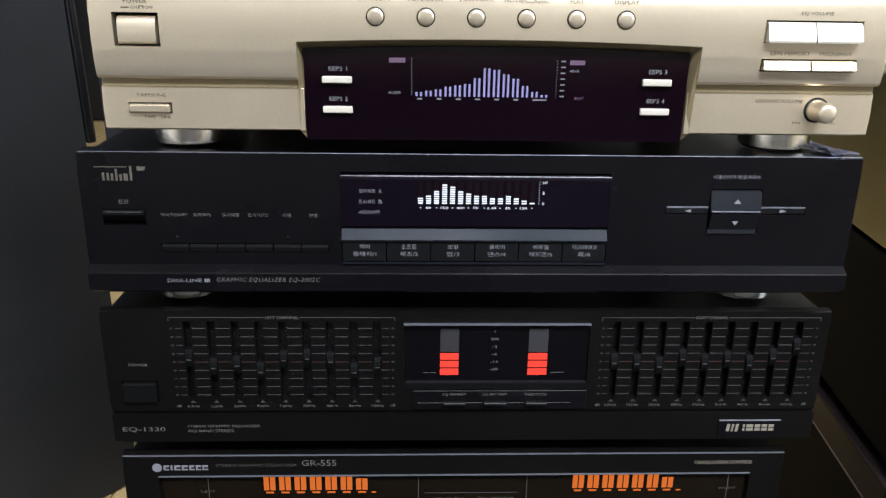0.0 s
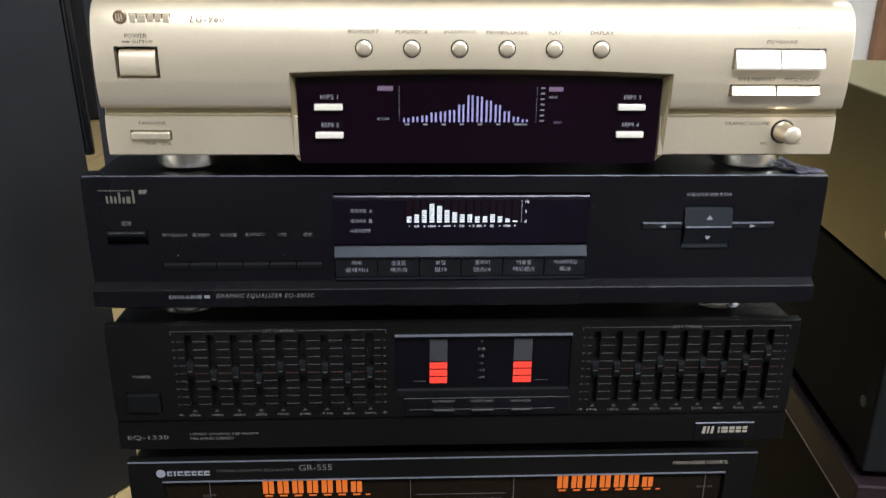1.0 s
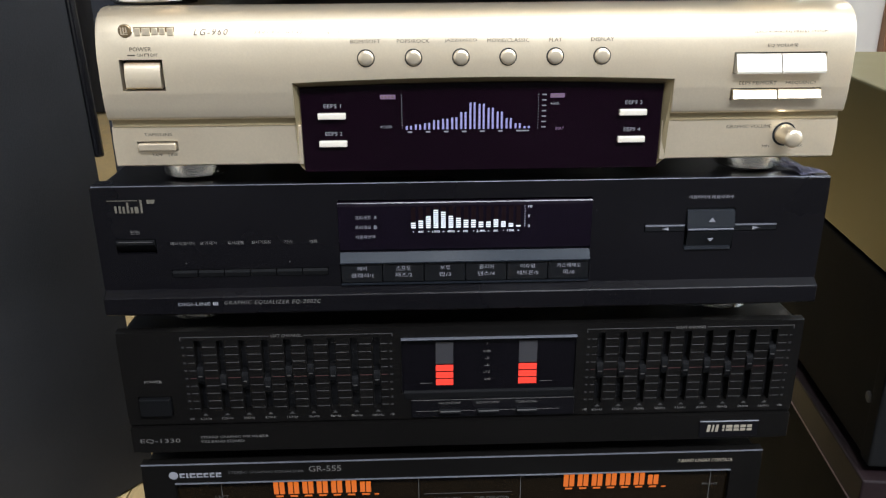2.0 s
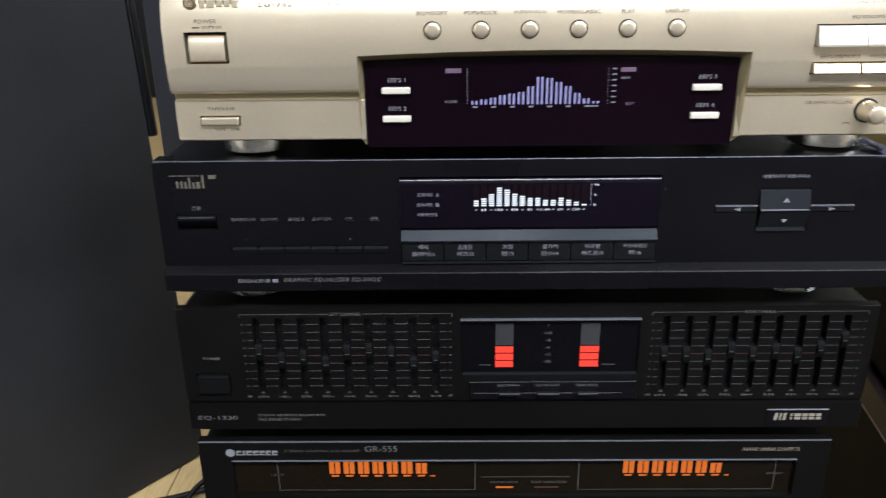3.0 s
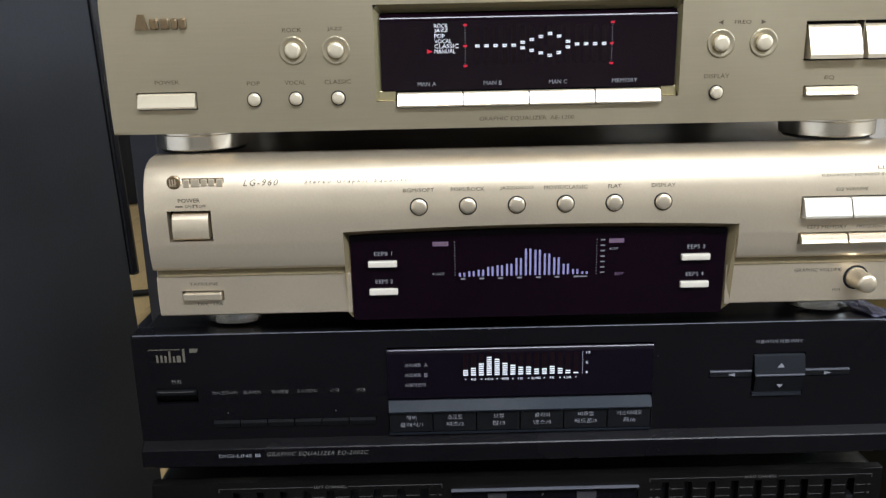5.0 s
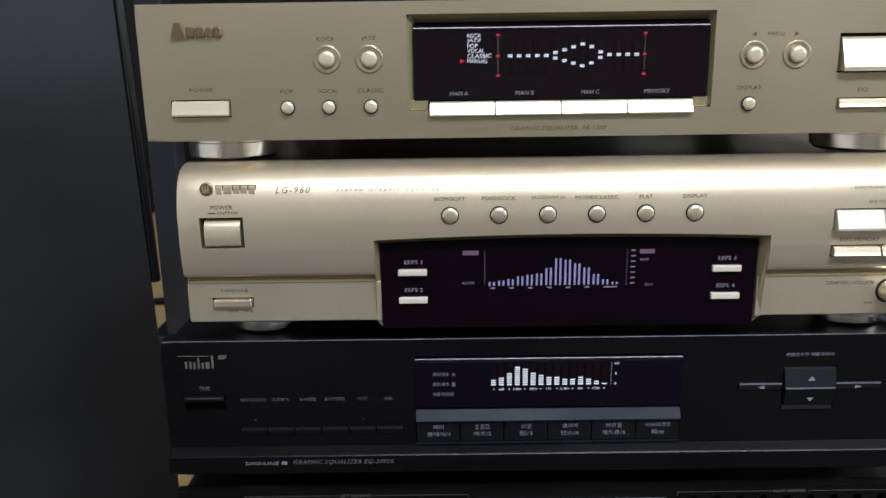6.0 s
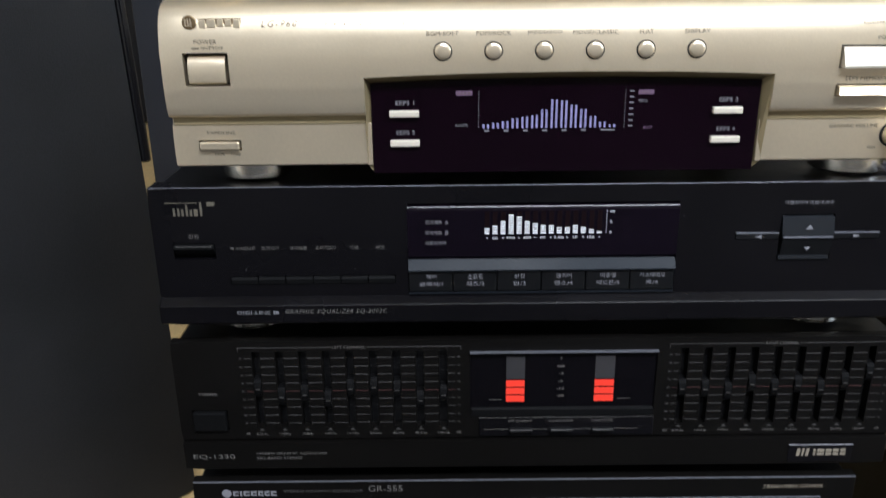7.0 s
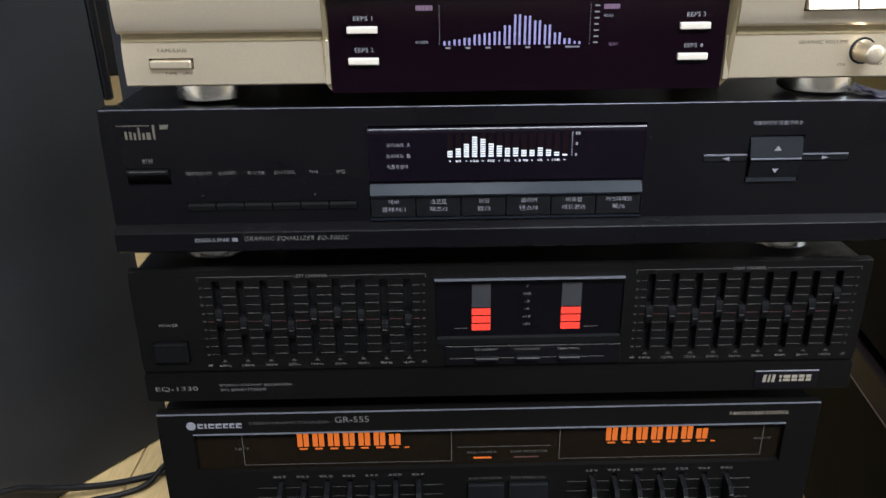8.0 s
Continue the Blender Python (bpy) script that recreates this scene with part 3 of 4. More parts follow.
    for a, b, words in ((-15.6, -2.1, "EQ DEFEAT"), (8.8, 22.6, "EQ RECORD"), (34.0, 46.9, "TAPE MON.")):
        key = part("button", boxed(a, b, -1.4, 2.4, 296.6, 298.2, 0.3), BLACK_BUTTON, u)
        part("button_edge", boxed(a + 0.3, b - 0.3, -1.7, -0.6, 297.9, 298.4, 0.1), INK_DIM, key)
        lettering(u, words, a - 0.7, b + 0.2, 302.7, 1.7, 1.75, INK_MID)
    bm = bmesh.new()
    quad(bm, -31, 62, 1.75, 296.9, 297.2)
    quad(bm, -34, 71, 1.75, 305.0, 305.3)
    part("frame_line", bm, INK_MID, u)
    pw = part("power_button", boxed(-206.2, -186.4, 0.2, 8, 298.2, 310.9, 0.9), KNOB, u)
    part("button_edge", boxed(-205.6, -187, -0.1, 1.5, 309.8, 310.7, 0.2), BLACK_BUTTON, pw)
    lettering(u, "POWER", -201.5, -190.4, 322.3, 1.9, y, INK_MID)
    y3 = 1.45
    lettering(u, "EQ-1330", -209.1, -183.6, 279.5, 3.5, y3, INK_MID)
    lettering(u, "STEREO GRAPHIC EQUALIZER", -170.3, -126.7, 281.6, 1.9, y3, INK_MID)
    lettering(u, "9X2 BAND STEREO", -170.3, -142.6, 278.5, 1.9, y3, INK_MID)
    plaque = part("maker_plaque", boxed(155.4, 194.2, 1.0, 1.6, 272.6, 284.6, 0.2), BLACK_PANEL, u)
    part("plaque_line", boxed(155.4, 194.2, 0.6, 1.2, 284.3, 284.9), INK_GREY, plaque)
    bm = bmesh.new()
    for a, b in ((160.2, 162.8), (163.4, 165.2), (165.8, 168.2)):
        prism_y(bm, [(a, 276.8), (b - 0.6, 276.8), (b, 282.0), (a + 0.6, 282.0)], 0.75, 0.95)
    for a, w in ((170.6, 1.4), (173.0, 4.2), (178.2, 3.4), (182.6, 3.4), (187.0, 3.2)):
        box(bm, a, a + w, 0.75, 0.95, 277.2, 278.9)
        box(bm, a, a + w, 0.75, 0.95, 279.6, 281.6)
    part("maker_mark", bm, INK_CREAM, plaque, "cream maker's mark in plain shapes")
    return u


slider_unit()


# ---- third unit: black with a white bar display and Korean lettering ----
def display_unit():
    u = thing("graphic_equalizer", "satin black graphic equalizer with a white bar display and arrow keys", "equalizer", 0, 150, 357.2, group="stacked equalizers")
    holes = [(-74.3, 75.2, 388.6, 440.6), (-204.3, -181, 409.5, 418.9), (-174.3, -81.3, 394.4, 399.2)]
    holes += [(131.3, 160.7, 406.6, 432.3), (106.8, 131.3, 417.8, 422.6), (160.7, 186.6, 417.8, 422.6)]
    yf = interpolated([(371.8, -4.2), (373.0, -5.4), (383.0, -5.4), (383.6, -4.8), (386.8, 0), (451, 0)])
    part("front_panel", plate(-215, 215, 371.8, 450.5, holes, yf, 9, 1.0, more_z=(373.0, 383.0, 383.6, 386.8), back=14), BLACK_PANEL, u)
    part("case", boxed(-213, 213, 14.2, 300, 375, 449.2, 1.6), BLACK_STEEL, u)
    # light caught by the top bevel, drawn as a pale strip
    part("edge_highlight", boxed(-214, 214, 0.35, 1.5, 449.7, 450.75, 0.25), EDGE_LINE, u, "thin bright strip drawing the highlight of the upper edge")
    part("inner_plate", boxed(-210, 210, 9.5, 14, 390, 446), WELL, u)
    for fx, fy in ((-170, 36), (170, 36), (-170, 250), (170, 250)):
        foot(u, fx, fy, 357.3, 375.0, 19, FOOT_METAL, 1.0)
    win = part("display_window", prism_x(bmesh.new(), [(9, 408.8), (0.4, 408.8), (-0.4, 410), *round_top(-0.4, 440.3, 4.0, 12), (9, 440.3)], -74.1, 75.0), SMOKED_SOFT, u, "smoked display window", smooth="auto")
    part("grey_bar", prism_x(bmesh.new(), [(9, 401.6), (-2.2, 401.6), (-2.4, 402.4), (1.4, 408.2), (9, 408.2)], -74.1, 75.0), GREY_BAR, u, "slate grey sloping bar")
    words = (("헤비", "클래식/1"), ("소프트", "재즈/2"), ("보컬", "팝/3"), ("클리어", "댄스/4"), ("비쥬얼", "헤드폰/5"), ("카스테레오", "록/6"))
    for i, (a, b) in enumerate(words):
        x0 = -74.1 + 24.85 * i
        key = part("button", boxed(x0 + 0.2, x0 + 24.6, -0.6, 9, 389.0, 401.0, 0.5), BLACK_BUTTON, u)
        c = x0 + 12.6
        for s, z in ((a, 398.0), (b, 393.6)):
            w = 1.75 * len(s) - (0.8 if "/" in s else 0)
            lettering(key, s, c - w * 0.82, c + w * 0.82, z, 2.8, -0.75, INK_GREY)
    part("key_lip", prism_x(bmesh.new(), [(0.2, 387.4), (-1.2, 387.6), (-1.2, 388.2), (0.2, 388.6)], -74, 75), BLUE_BUTTON, u)
    y = -0.55
    lettering(win, "프리세트", -64.2, -55, 430.0, 2.3, y, INK_GREY)
    lettering(win, "A", -53.4, -51.6, 430.0, 2.3, y, INK_GREY)
    lettering(win, "프리세트", -64.4, -55.2, 424.0, 2.3, y, INK_GREY)
    lettering(win, "B", -53.4, -51.6, 424.0, 2.3, y, INK_GREY)
    lettering(win, "사용자선택", -64.5, -53, 418.0, 2.3, y, INK_GREY)
    ghosts = bmesh.new()
    for i in range(15):
        quad(ghosts, -31.6 + 4.42 * i, -29.0 + 4.42 * i, y + 0.03, 423.0, 436.0)
    tagged(part("unlit_column", ghosts, GHOST, win), kind="stuff")
    levels = (3, 4, 6, 9, 8, 6, 5, 4, 4, 3, 3, 4, 3, 2, 1)
    for i, n_lit in enumerate(levels):
        bm = bmesh.new()
        x0 = -31.8 + 4.42 * i
        for k in range(n_lit):
            quad(bm, x0 + 0.1, x0 + 2.85, y, 423.0 + 1.28 * k, 423.0 + 1.28 * k + 0.8)
        tagged(part("level_bar", bm, GLOW_WHITE, win, "glowing white segmented level bar"), kind="stuff")
    for i, s in ((1, "60"), (3, "150"), (5, "400"), (7, "1K"), (9, "2.4K"), (11, "6K"), (13, "15K")):
        c, w = -30.3 + 4.42 * i, 0.72 * len(s)
        lettering(win, s, c - w, c + w, 420.7, 1.35, y, GLOW_WHITE)
    bm = bmesh.new()
    for i in range(0, 15, 2):
        c = -30.3 + 4.42 * i
        quad(bm, c - 0.3, c + 0.3, y, 420.4, 421.0)
    dotted(bm, 35.3, 423.4, 435.6, 9, y, 0.4)
    part("display_dot", bm, GLOW_WHITE, win)
    for s, z in (("10", 435.4), ("5", 429.4), ("0", 423.4)):
        lettering(win, s, 37.2, 37.2 + 1.1 * len(s), z, 1.4, y, GLOW_WHITE)
    y = -0.15
    lettering(u, "전원", -195.2, -189.6, 423.1, 2.5, y, INK_MID)
    for s, c, w in (("테이프모니터", -165.8, 6.9), ("효과제거", -150.7, 4.8), ("표시레벨", -134.9, 4.7), ("표시기모드", -119.7, 5.8), ("기억", -104.2, 2.4), ("변환", -89.3, 2.4)):
        lettering(u, s, c - w, c + w, 415.8, 2.2, y, INK_MID)
    lettering(u, "이퀄라이저 레벨/주파수", 132, 158.7, 439.2, 2.2, y, INK_GREY)
    lettering(u, "GRAPHIC EQUALIZER EQ-2002C", -143.9, -86.2, 379.5, 3.0, -5.55, INK_MID, slant=0.3, spacing=1.15)
    lettering(u, "DIGI-LINE", -171, -152.2, 379.2, 2.1, -5.55, INK_GREY)
    bm = bmesh.new()
    for k in range(3):
        quad(bm, -150.6 + 1.1 * k, -149.8 + 1.1 * k, -5.55, 378.2, 380.3)
    part("series_mark", bm, INK_GREY, u)
    logo = bmesh.new()
    box(logo, -206, -188.6, -0.2, 0.05, 442.2, 442.6)
    prism_y(logo, [(-183.2, 440.4), (-179.2, 440.6), (-178.4, 442.8), (-183.2, 442.8)], -0.2, 0.05)
    mark = part("maker_mark", logo, INK_TAN, u, "dull tan maker's mark in plain shapes")
    for a, w, z1 in ((-202.0, 1.2, 439.2), (-199.6, 1.2, 439.2), (-197.4, 1.2, 438.8), (-195.0, 1.2, 441.4), (-192.8, 1.3, 438.4), (-190.6, 2.2, 438.8), (-187.2, 1.2, 442.8)):
        part("mark_bar", boxed(a, a + w, -0.2, 0.05, 434.9, z1), INK_TAN, mark)
    part("power_button", prism_x(bmesh.new(), [(8, 410.2), (3.2, 410.2), (1.2, 412), (-0.6, 414.2), (-1.8, 416.0), (-1.7, 417.4), (-0.8, 418.4), (8, 418.5)], -203.7, -181.6), KNOB, u, smooth="auto")
    part("key_edge", boxed(-202.6, -182.7, -1.75, -1.0, 417.2, 417.7, 0.15), INK_FAINT, u)
    for i in range(6):
        x0 = -174.1 + 15.45 * i
        part("button", prism_x(bmesh.new(), [(8, 394.7), (-0.6, 394.7), (-0.8, 397.2), (0.6, 398.6), (8, 398.7)], x0 + 0.3, x0 + 15.1), KNOB, u)
    bm = bmesh.new()
    for x, z in ((-165, 403.3), (-104, 403.3), (77.6, 432.2)):
        lathe(bm, "y", x, -0.1, z, [(0.45, 0), (0.45, -0.1)], 10)
    part("pilot_dot", bm, INK_DIM, u)
    up = part("arrow_key", prism_x(bmesh.new(), [(8, 419.9), (-2.0, 419.9), (-3.0, 421.0), (-0.4, 430.6), (1.4, 431.9), (8, 431.9)], 131.8, 160.2), BLUE_BUTTON, u, "blue-grey up key")
    part("key_edge", boxed(132.2, 159.8, -3.3, -2.0, 419.4, 420.5, 0.3), EDGE_LINE, up)
    dn = part("arrow_key", prism_x(bmesh.new(), [(8, 407.4), (-0.2, 407.4), (-0.6, 409.4), (-2.4, 418.4), (-1.0, 419.2), (8, 419.2)], 132.6, 160.0), BLACK_BUTTON, u, "black down key")
    part("key_edge", prism_x(bmesh.new(), [(6, 406.8), (-1.4, 406.8), (-1.0, 408.8), (6, 409.6)], 131.6, 159.4), BLUE_BUTTON, dn)
    bm = bmesh.new()
    triangle(bm, ((144.0, 424.6), (148.2, 424.6), (146.1, 427.4)), -2.15)
    triangle(bm, ((144.2, 414.6), (148.0, 414.6), (146.1, 412.2)), -2.3)
    for v in bm.verts:
        v.co.y -= 0.9
    part("arrow_mark", bm, INK_GREY, u)
    for a, b, d in ((107.2, 131.0, -1), (161.0, 186.2, 1)):
        key = part("arrow_key", boxed(a, b, -0.5, 8, 418.2, 421.4, 0.3), BLACK_BUTTON, u)
        part("key_edge", boxed(a, b, -0.9, 1, 421.3, 422.2, 0.2), EDGE_LINE, key)
        bm = bmesh.new()
        c = (a + b) / 2 + 0.2
        triangle(bm, ((c + 2 * d, 419.8), (c - 2 * d, 418.7), (c - 2 * d, 420.9)), -0.65)
        part("arrow_mark", bm, INK_GREY, key)
    return u


display_unit()


# ---- fourth unit: champagne with a bulging front ----
def champagne_unit():
    u = thing("graphic_equalizer", "champagne graphic equalizer with curved front and violet bar display", "equalizer", 8, 150, 450.5, group="stacked equalizers")
    xl, xr = -194.5, 210.0
    rows = [(463.8, -4.5), (464.8, -6), (486.4, -6), (486.6, -4.5), (490.6, -4.5), (490.9, -9.4), (491.8, -10.3), (492.6, -10.6), (505, -11.8), (520, -12.2), (530, -11.4), (537, -9.4), (541.5, -7), (545, -3.4), (547.3, 1.0), (548.6, 6), (549, 11)]
    yf = interpolated(rows)
    ys = lambda z: yf(z) - 0.45
    xa, xb, top = -93.5, 113.0, 510.1
    bulge = lambda x: 2.2 * (1 - ((x - 9.7) / 103.3) ** 2)
    holes = [(xa, xb, 463.8, top), (-183.2, -160.6, 506.8, 523.2), (-181.6, -159.4, 472.6, 478.2), (144.2, 194.8, 512.5, 523.8), (144.4, 194.4, 498.0, 504.6)]

    def arch(v):
        if abs(v.co.z - top) < 0.01 and xa - 0.01 <= v.co.x <= xb + 0.01:
            v.co.z += bulge(v.co.x)
            v.co.y = yf(v.co.z)

    cols = [xa + (xb - xa) * k / 14 for k in range(1, 14)]
    p = part("front_panel", plate(xl, xr, 463.8, 549, holes, yf, 7, 0.7, more_x=cols, more_z=[z for z, _ in rows] + [544, 546.3, 548], arch=arch, back=16), CHAMPAGNE, u, smooth="auto")
    part("case", boxed(xl + 5, xr - 5, 16.2, 300, 467, 546.5, 1.5), BLACK_STEEL, u)
    part("inner_plate", boxed(xl + 4, xr - 4, 3.5, 16, 470, 540), WELL, u)
    for fx, fy in ((-161, 33), (177, 33), (-161, 255), (177, 255)):
        foot(u, fx, fy, 450.6, 466.0, 20, FOOT_METAL, 1.0)
    for a, b in ((xl + 1.2, xa - 0.2), (xb + 0.2, xr - 1.2)):
        part("bronze_band", boxed(a, b, -6.7, -4.4, 486.3, 491.0, 0.3), BRONZE, u, "bronze band under the curved front")
    # sloping bronze surround of the window
    n = 14
    outer = [(xa, 464.2)] + [(xa + (xb - xa) * k / n, top + bulge(xa + (xb - xa) * k / n)) for k in range(n + 1)] + [(xb, 464.2)]
    inner = [(-90.9, 460)] + [(-91.1 + 200.6 * k / n, 506.4 + 2.0 * (1 - (2 * k / n - 1) ** 2)) for k in range(n + 1)] + [(109.4, 460)]
    bm = bmesh.new()
    a = [bm.verts.new((x, yf(max(z, 464.9)) + 0.4, z)) for x, z in outer]
    b = [bm.verts.new((x, -3.4, z)) for x, z in inner]
    c = [bm.verts.new((x, 2, z)) for x, z in inner]
    for i in range(len(a) - 1):
        bm.faces.new((a[i], a[i + 1], b[i + 1], b[i]))
        bm.faces.new((b[i], b[i + 1], c[i + 1], c[i]))
    part("window_surround", bm, BRONZE, u, "bronze sloping window surround")
    outline = [(-90.3, 459.4)] + [(-90.9 + 200.2 * k / n, 506.2 + 2.0 * (1 - (2 * k / n - 1) ** 2)) for k in range(n + 1)] + [(109.0, 459.4)]
    bm = prism_y(bmesh.new(), outline, -5.2, 3.0)
    win = part("display_window", bm, SMOKED, u, "smoked violet display window")
    y = -5.35
    for x0, z0, s in ((-81.6, 489.2, "EEPS 1"), (-81.5, 473.8, "EEPS 2"), (85.2, 489.4, "EEPS 3"), (85.3, 474.2, "EEPS 4")):
        part("button", boxed(x0, x0 + 15.4, -7.6, -5, z0, z0 + 3.4, 0.5), CHAMPAGNE_LIGHT, u, "slim champagne key")
        lettering(win, s, x0 + 3.4, x0 + 12.9, z0 + 7.1, 2.2, y, INK_GREY)
    # display
    part("display_tag", boxed(-47.1, -38.7, y - 0.05, y + 0.05, 499.8, 502.2), GLOW_MAUVE, win)
    part("display_tag", boxed(46.7, 54.6, y - 0.05, y + 0.05, 499.6, 501.9), GLOW_MAUVE, win)
    lettering(win, "DISPLAY", 47.1, 54.2, 500.75, 1.3, y - 0.15, INK_DARK)
    print_bars(win, -46.6, -39.2, 501, 1.3, y - 0.15, INK_DARK, 4, seed=4)
    bm = bmesh.new()
    dotted(bm, -35.4, 483.6, 501.8, 13, y, 0.5)
    dotted(bm, 40.2, 482.8, 501.5, 13, y, 0.45)
    for k in range(7):
        quad(bm, 42.2, 44.6, y, 483.0 + 3.0 * k, 483.7 + 3.0 * k)
    part("display_dot", bm, GLOW_DIM, win)
    levels = (3, 4, 5, 7, 8, 9, 13, 20, 19, 16, 13, 8, 4, 2)
    for i, n_lit in enumerate(levels):
        bm = bmesh.new()
        x0 = -33.4 + 5.05 * i
        for dx in (0, 2.35):
            for k in range(n_lit):
                quad(bm, x0 + dx, x0 + dx + 1.15, y, 482.7 + 0.74 * k, 482.7 + 0.74 * k + 0.56)
        tagged(part("level_bar", bm, GLOW_VIOLET, win, "glowing violet twin level bar"), kind="stuff")
    bm = bmesh.new()
    for i in range(0, 14, 2):
        quad(bm, -32.4 + 5.05 * i, -29.9 + 5.05 * i, y, 480.9, 481.8)
    quad(bm, 30.2, 35.5, y, 481.0, 481.7)
    part("band_label", bm, GLOW_DIM, win)
    lettering(win, "BAR", 48.2, 51.8, 496.4, 1.4, y, GLOW_DIM)
    lettering(win, "USER", -46.2, -40.9, 484.4, 1.4, y, GLOW_DIM)
    lettering(win, "BEAT", 50.3, 55.0, 482.4, 1.5, y, GLOW_MAUVE)
    bm = bmesh.new()
    triangle(bm, ((46.6, 496.4), (47.8, 497.0), (47.8, 495.8)), y)
    triangle(bm, ((-47.8, 484.4), (-46.6, 485.0), (-46.6, 483.8)), y)
    part("display_arrow", bm, GLOW_DIM, win)
    # keys on the panel
    for i, (s, w) in enumerate((("BGM/SOFT", 8), ("POPS/ROCK", 8.6), ("JAZZ/DISCO", 8.6), ("MOVIE/CLASSIC", 11.2), ("FLAT", 3.4), ("DISPLAY", 6.2))):
        c = -53.6 + 25.2 * i
        round_button(u, c, 522.8, yf(522.8) + 0.2, 4.1, 1.8, CHAMPAGNE)
        lettering(u, s, c - w, c + w, 531.4, 1.9, ys, INK_DARK)
    part("power_button", prism_x(bmesh.new(), [(-4, 508.0), (-11.9, 508.0), (-12.7, 508.9), (-12.9, 512), (-12.7, 515.5), (-12.0, 518.6), (-10.9, 520.6), (-9.4, 521.6), (-4, 521.6)], -181.0, -162.4), CHAMPAGNE, u, smooth="auto")
    for a, b in ((xa + 0.05, -91.0), (110.0, xb - 0.05)):
        part("panel_cheek", boxed(a, b, -5.9, 2.0, 463.9, 486.2, 0.4), CHAMPAGNE, u)
    lettering(u, "POWER", -176.8, -165.5, 528.6, 2.1, ys, INK_DARK)
    lettering(u, "ON", -173.4, -170.2, 525.6, 1.5, ys, INK_DARK)
    lettering(u, "OFF", -166.4, -162.6, 525.6, 1.5, ys, INK_DARK)
    bm = bmesh.new()
    quad(bm, -178.4, -174.4, yf(526) - 0.2, 525.1, 525.8)
    quad(bm, -169.6, -169.1, yf(526) - 0.2, 524.9, 526.4)
    quad(bm, -167.6, -167.1, yf(526) - 0.2, 524.9, 526.4)
    quad(bm, -169.6, -167.1, yf(526) - 0.2, 526.0, 526.4)
    part("switch_mark", bm, INK_DARK, u)
    part("tape_button", boxed(-180.7, -160.2, -8.6, -2, 473.2, 477.4, 0.7), CHAMPAGNE, u)
    lettering(u, "TAPE/LINE", -177.2, -162.0, 482.0, 1.6, -6.15, INK_DARK)
    lettering(u, "TAPE", -174.2, -168.4, 470.6, 1.4, -6.15, INK_DARK)
    lettering(u, "LINE", -165.2, -160.3, 470.6, 1.4, -6.15, INK_DARK)
    for a, b in ((145.2, 169.3), (170.0, 193.6)):
        tilted_key(u, a, b, 513.0, 522.9, -13, 3.4, CHAMPAGNE_LIGHT, lean=0.36)
        tilted_key(u, a, b - 0.3, 498.9, 503.8, -13, 2.2, CHAMPAGNE, lean=0.3)
    lettering(u, "EQ VOLUME", 161.7, 178.3, 527.2, 1.9, ys, INK_DARK)
    lettering(u, "EEPS MEMORY", 148.5, 169.2, 507.5, 1.9, ys, INK_DARK)
    lettering(u, "FREQUENCY", 174.2, 191.2, 507.3, 1.9, ys, INK_DARK)
    lettering(u, "EEPS", 183.2, 192.9, 538.2, 2.6, ys, INK_DARK)
    lettering(u, "ELECTRONIC EQ PRESET SYSTEM", 154.1, 194.1, 534.4, 1.6, ys, INK_DARK)
    lettering(u, "GRAPHIC VOLUME", 146.6, 172.2, 482.2, 1.9, -6.15, INK_DARK)
    knob = part("volume_knob", lathe(bmesh.new(), "y", 180.2, -6, 477.6, [(5.6, 0), (5.6, -1.5), (5.2, -2), (5.1, -12), (4.7, -13), (3.6, -13.6), (1.5, -13.9)], 36), CHAMPAGNE, u)
    for f in knob.data.polygons:
        f.use_smooth = True
    part("button_gap", lathe(bmesh.new(), "y", 180.2, -6.05, 477.6, [(6.8, 0), (6.8, -0.12)], 32), WELL, knob)
    lettering(u, "MIN", 168.4, 172.4, 470.8, 1.4, -6.15, INK_DARK)
    lettering(u, "MAX", 187.2, 191.6, 470.8, 1.4, -6.15, INK_DARK)
    lettering(u, "LG-960", -143.3, -125.4, 536.9, 3.2, ys, INK_DARK, slant=0.3, spacing=1.25)
    lettering(u, "Stereo Graphic Equalizer", -112, -56.4, 536.6, 2.6, ys, INK_DARK, slant=0.3, spacing=1.5)
    badge = bmesh.new()
    yb = yf(536.5)
    lathe(badge, "y", -178.6, yb + 0.6, 537.8, [(3.5, 0), (3.5, -1.4), (3.0, -1.8)], 28)
    part("maker_badge", badge, BADGE_GOLD, u, "raised round dark gold maker's badge")
    bm = bmesh.new()
    for k in range(3):
        box(bm, -180.6 + 1.3 * k, -180.0 + 1.3 * k, yb - 1.5, yb - 1.1, 536.2 + 0.3 * k, 539.6)
        box(bm, -180.6 + 1.3 * k, -177.0, yb - 1.5, yb - 1.1, 536.0 + 0.9 * k, 536.4 + 0.9 * k)
    part("badge_line", bm, CHAMPAGNE, u)
    bm = bmesh.new()
    box(bm, -174.4, -153.2, yb + 0.1, yb + 1.5, 534.6, 539.6, 0.3)
    mark = part("maker_mark", bm, BADGE_GOLD, u, "raised dark gold maker's mark in plain bars")
    for a, w, z0 in ((-173.9, 3.2, 535.0), (-170.0, 4.4, 535.2), (-164.9, 3.2, 535.6), (-161.0, 3.2, 535.6), (-157.0, 3.4, 535.0)):
        part("mark_bar", boxed(a, a + w, yb - 0.9, yb + 0.6, z0, 539.2, 0.5, 3), CHAMPAGNE, mark)
    return u


champagne_unit()


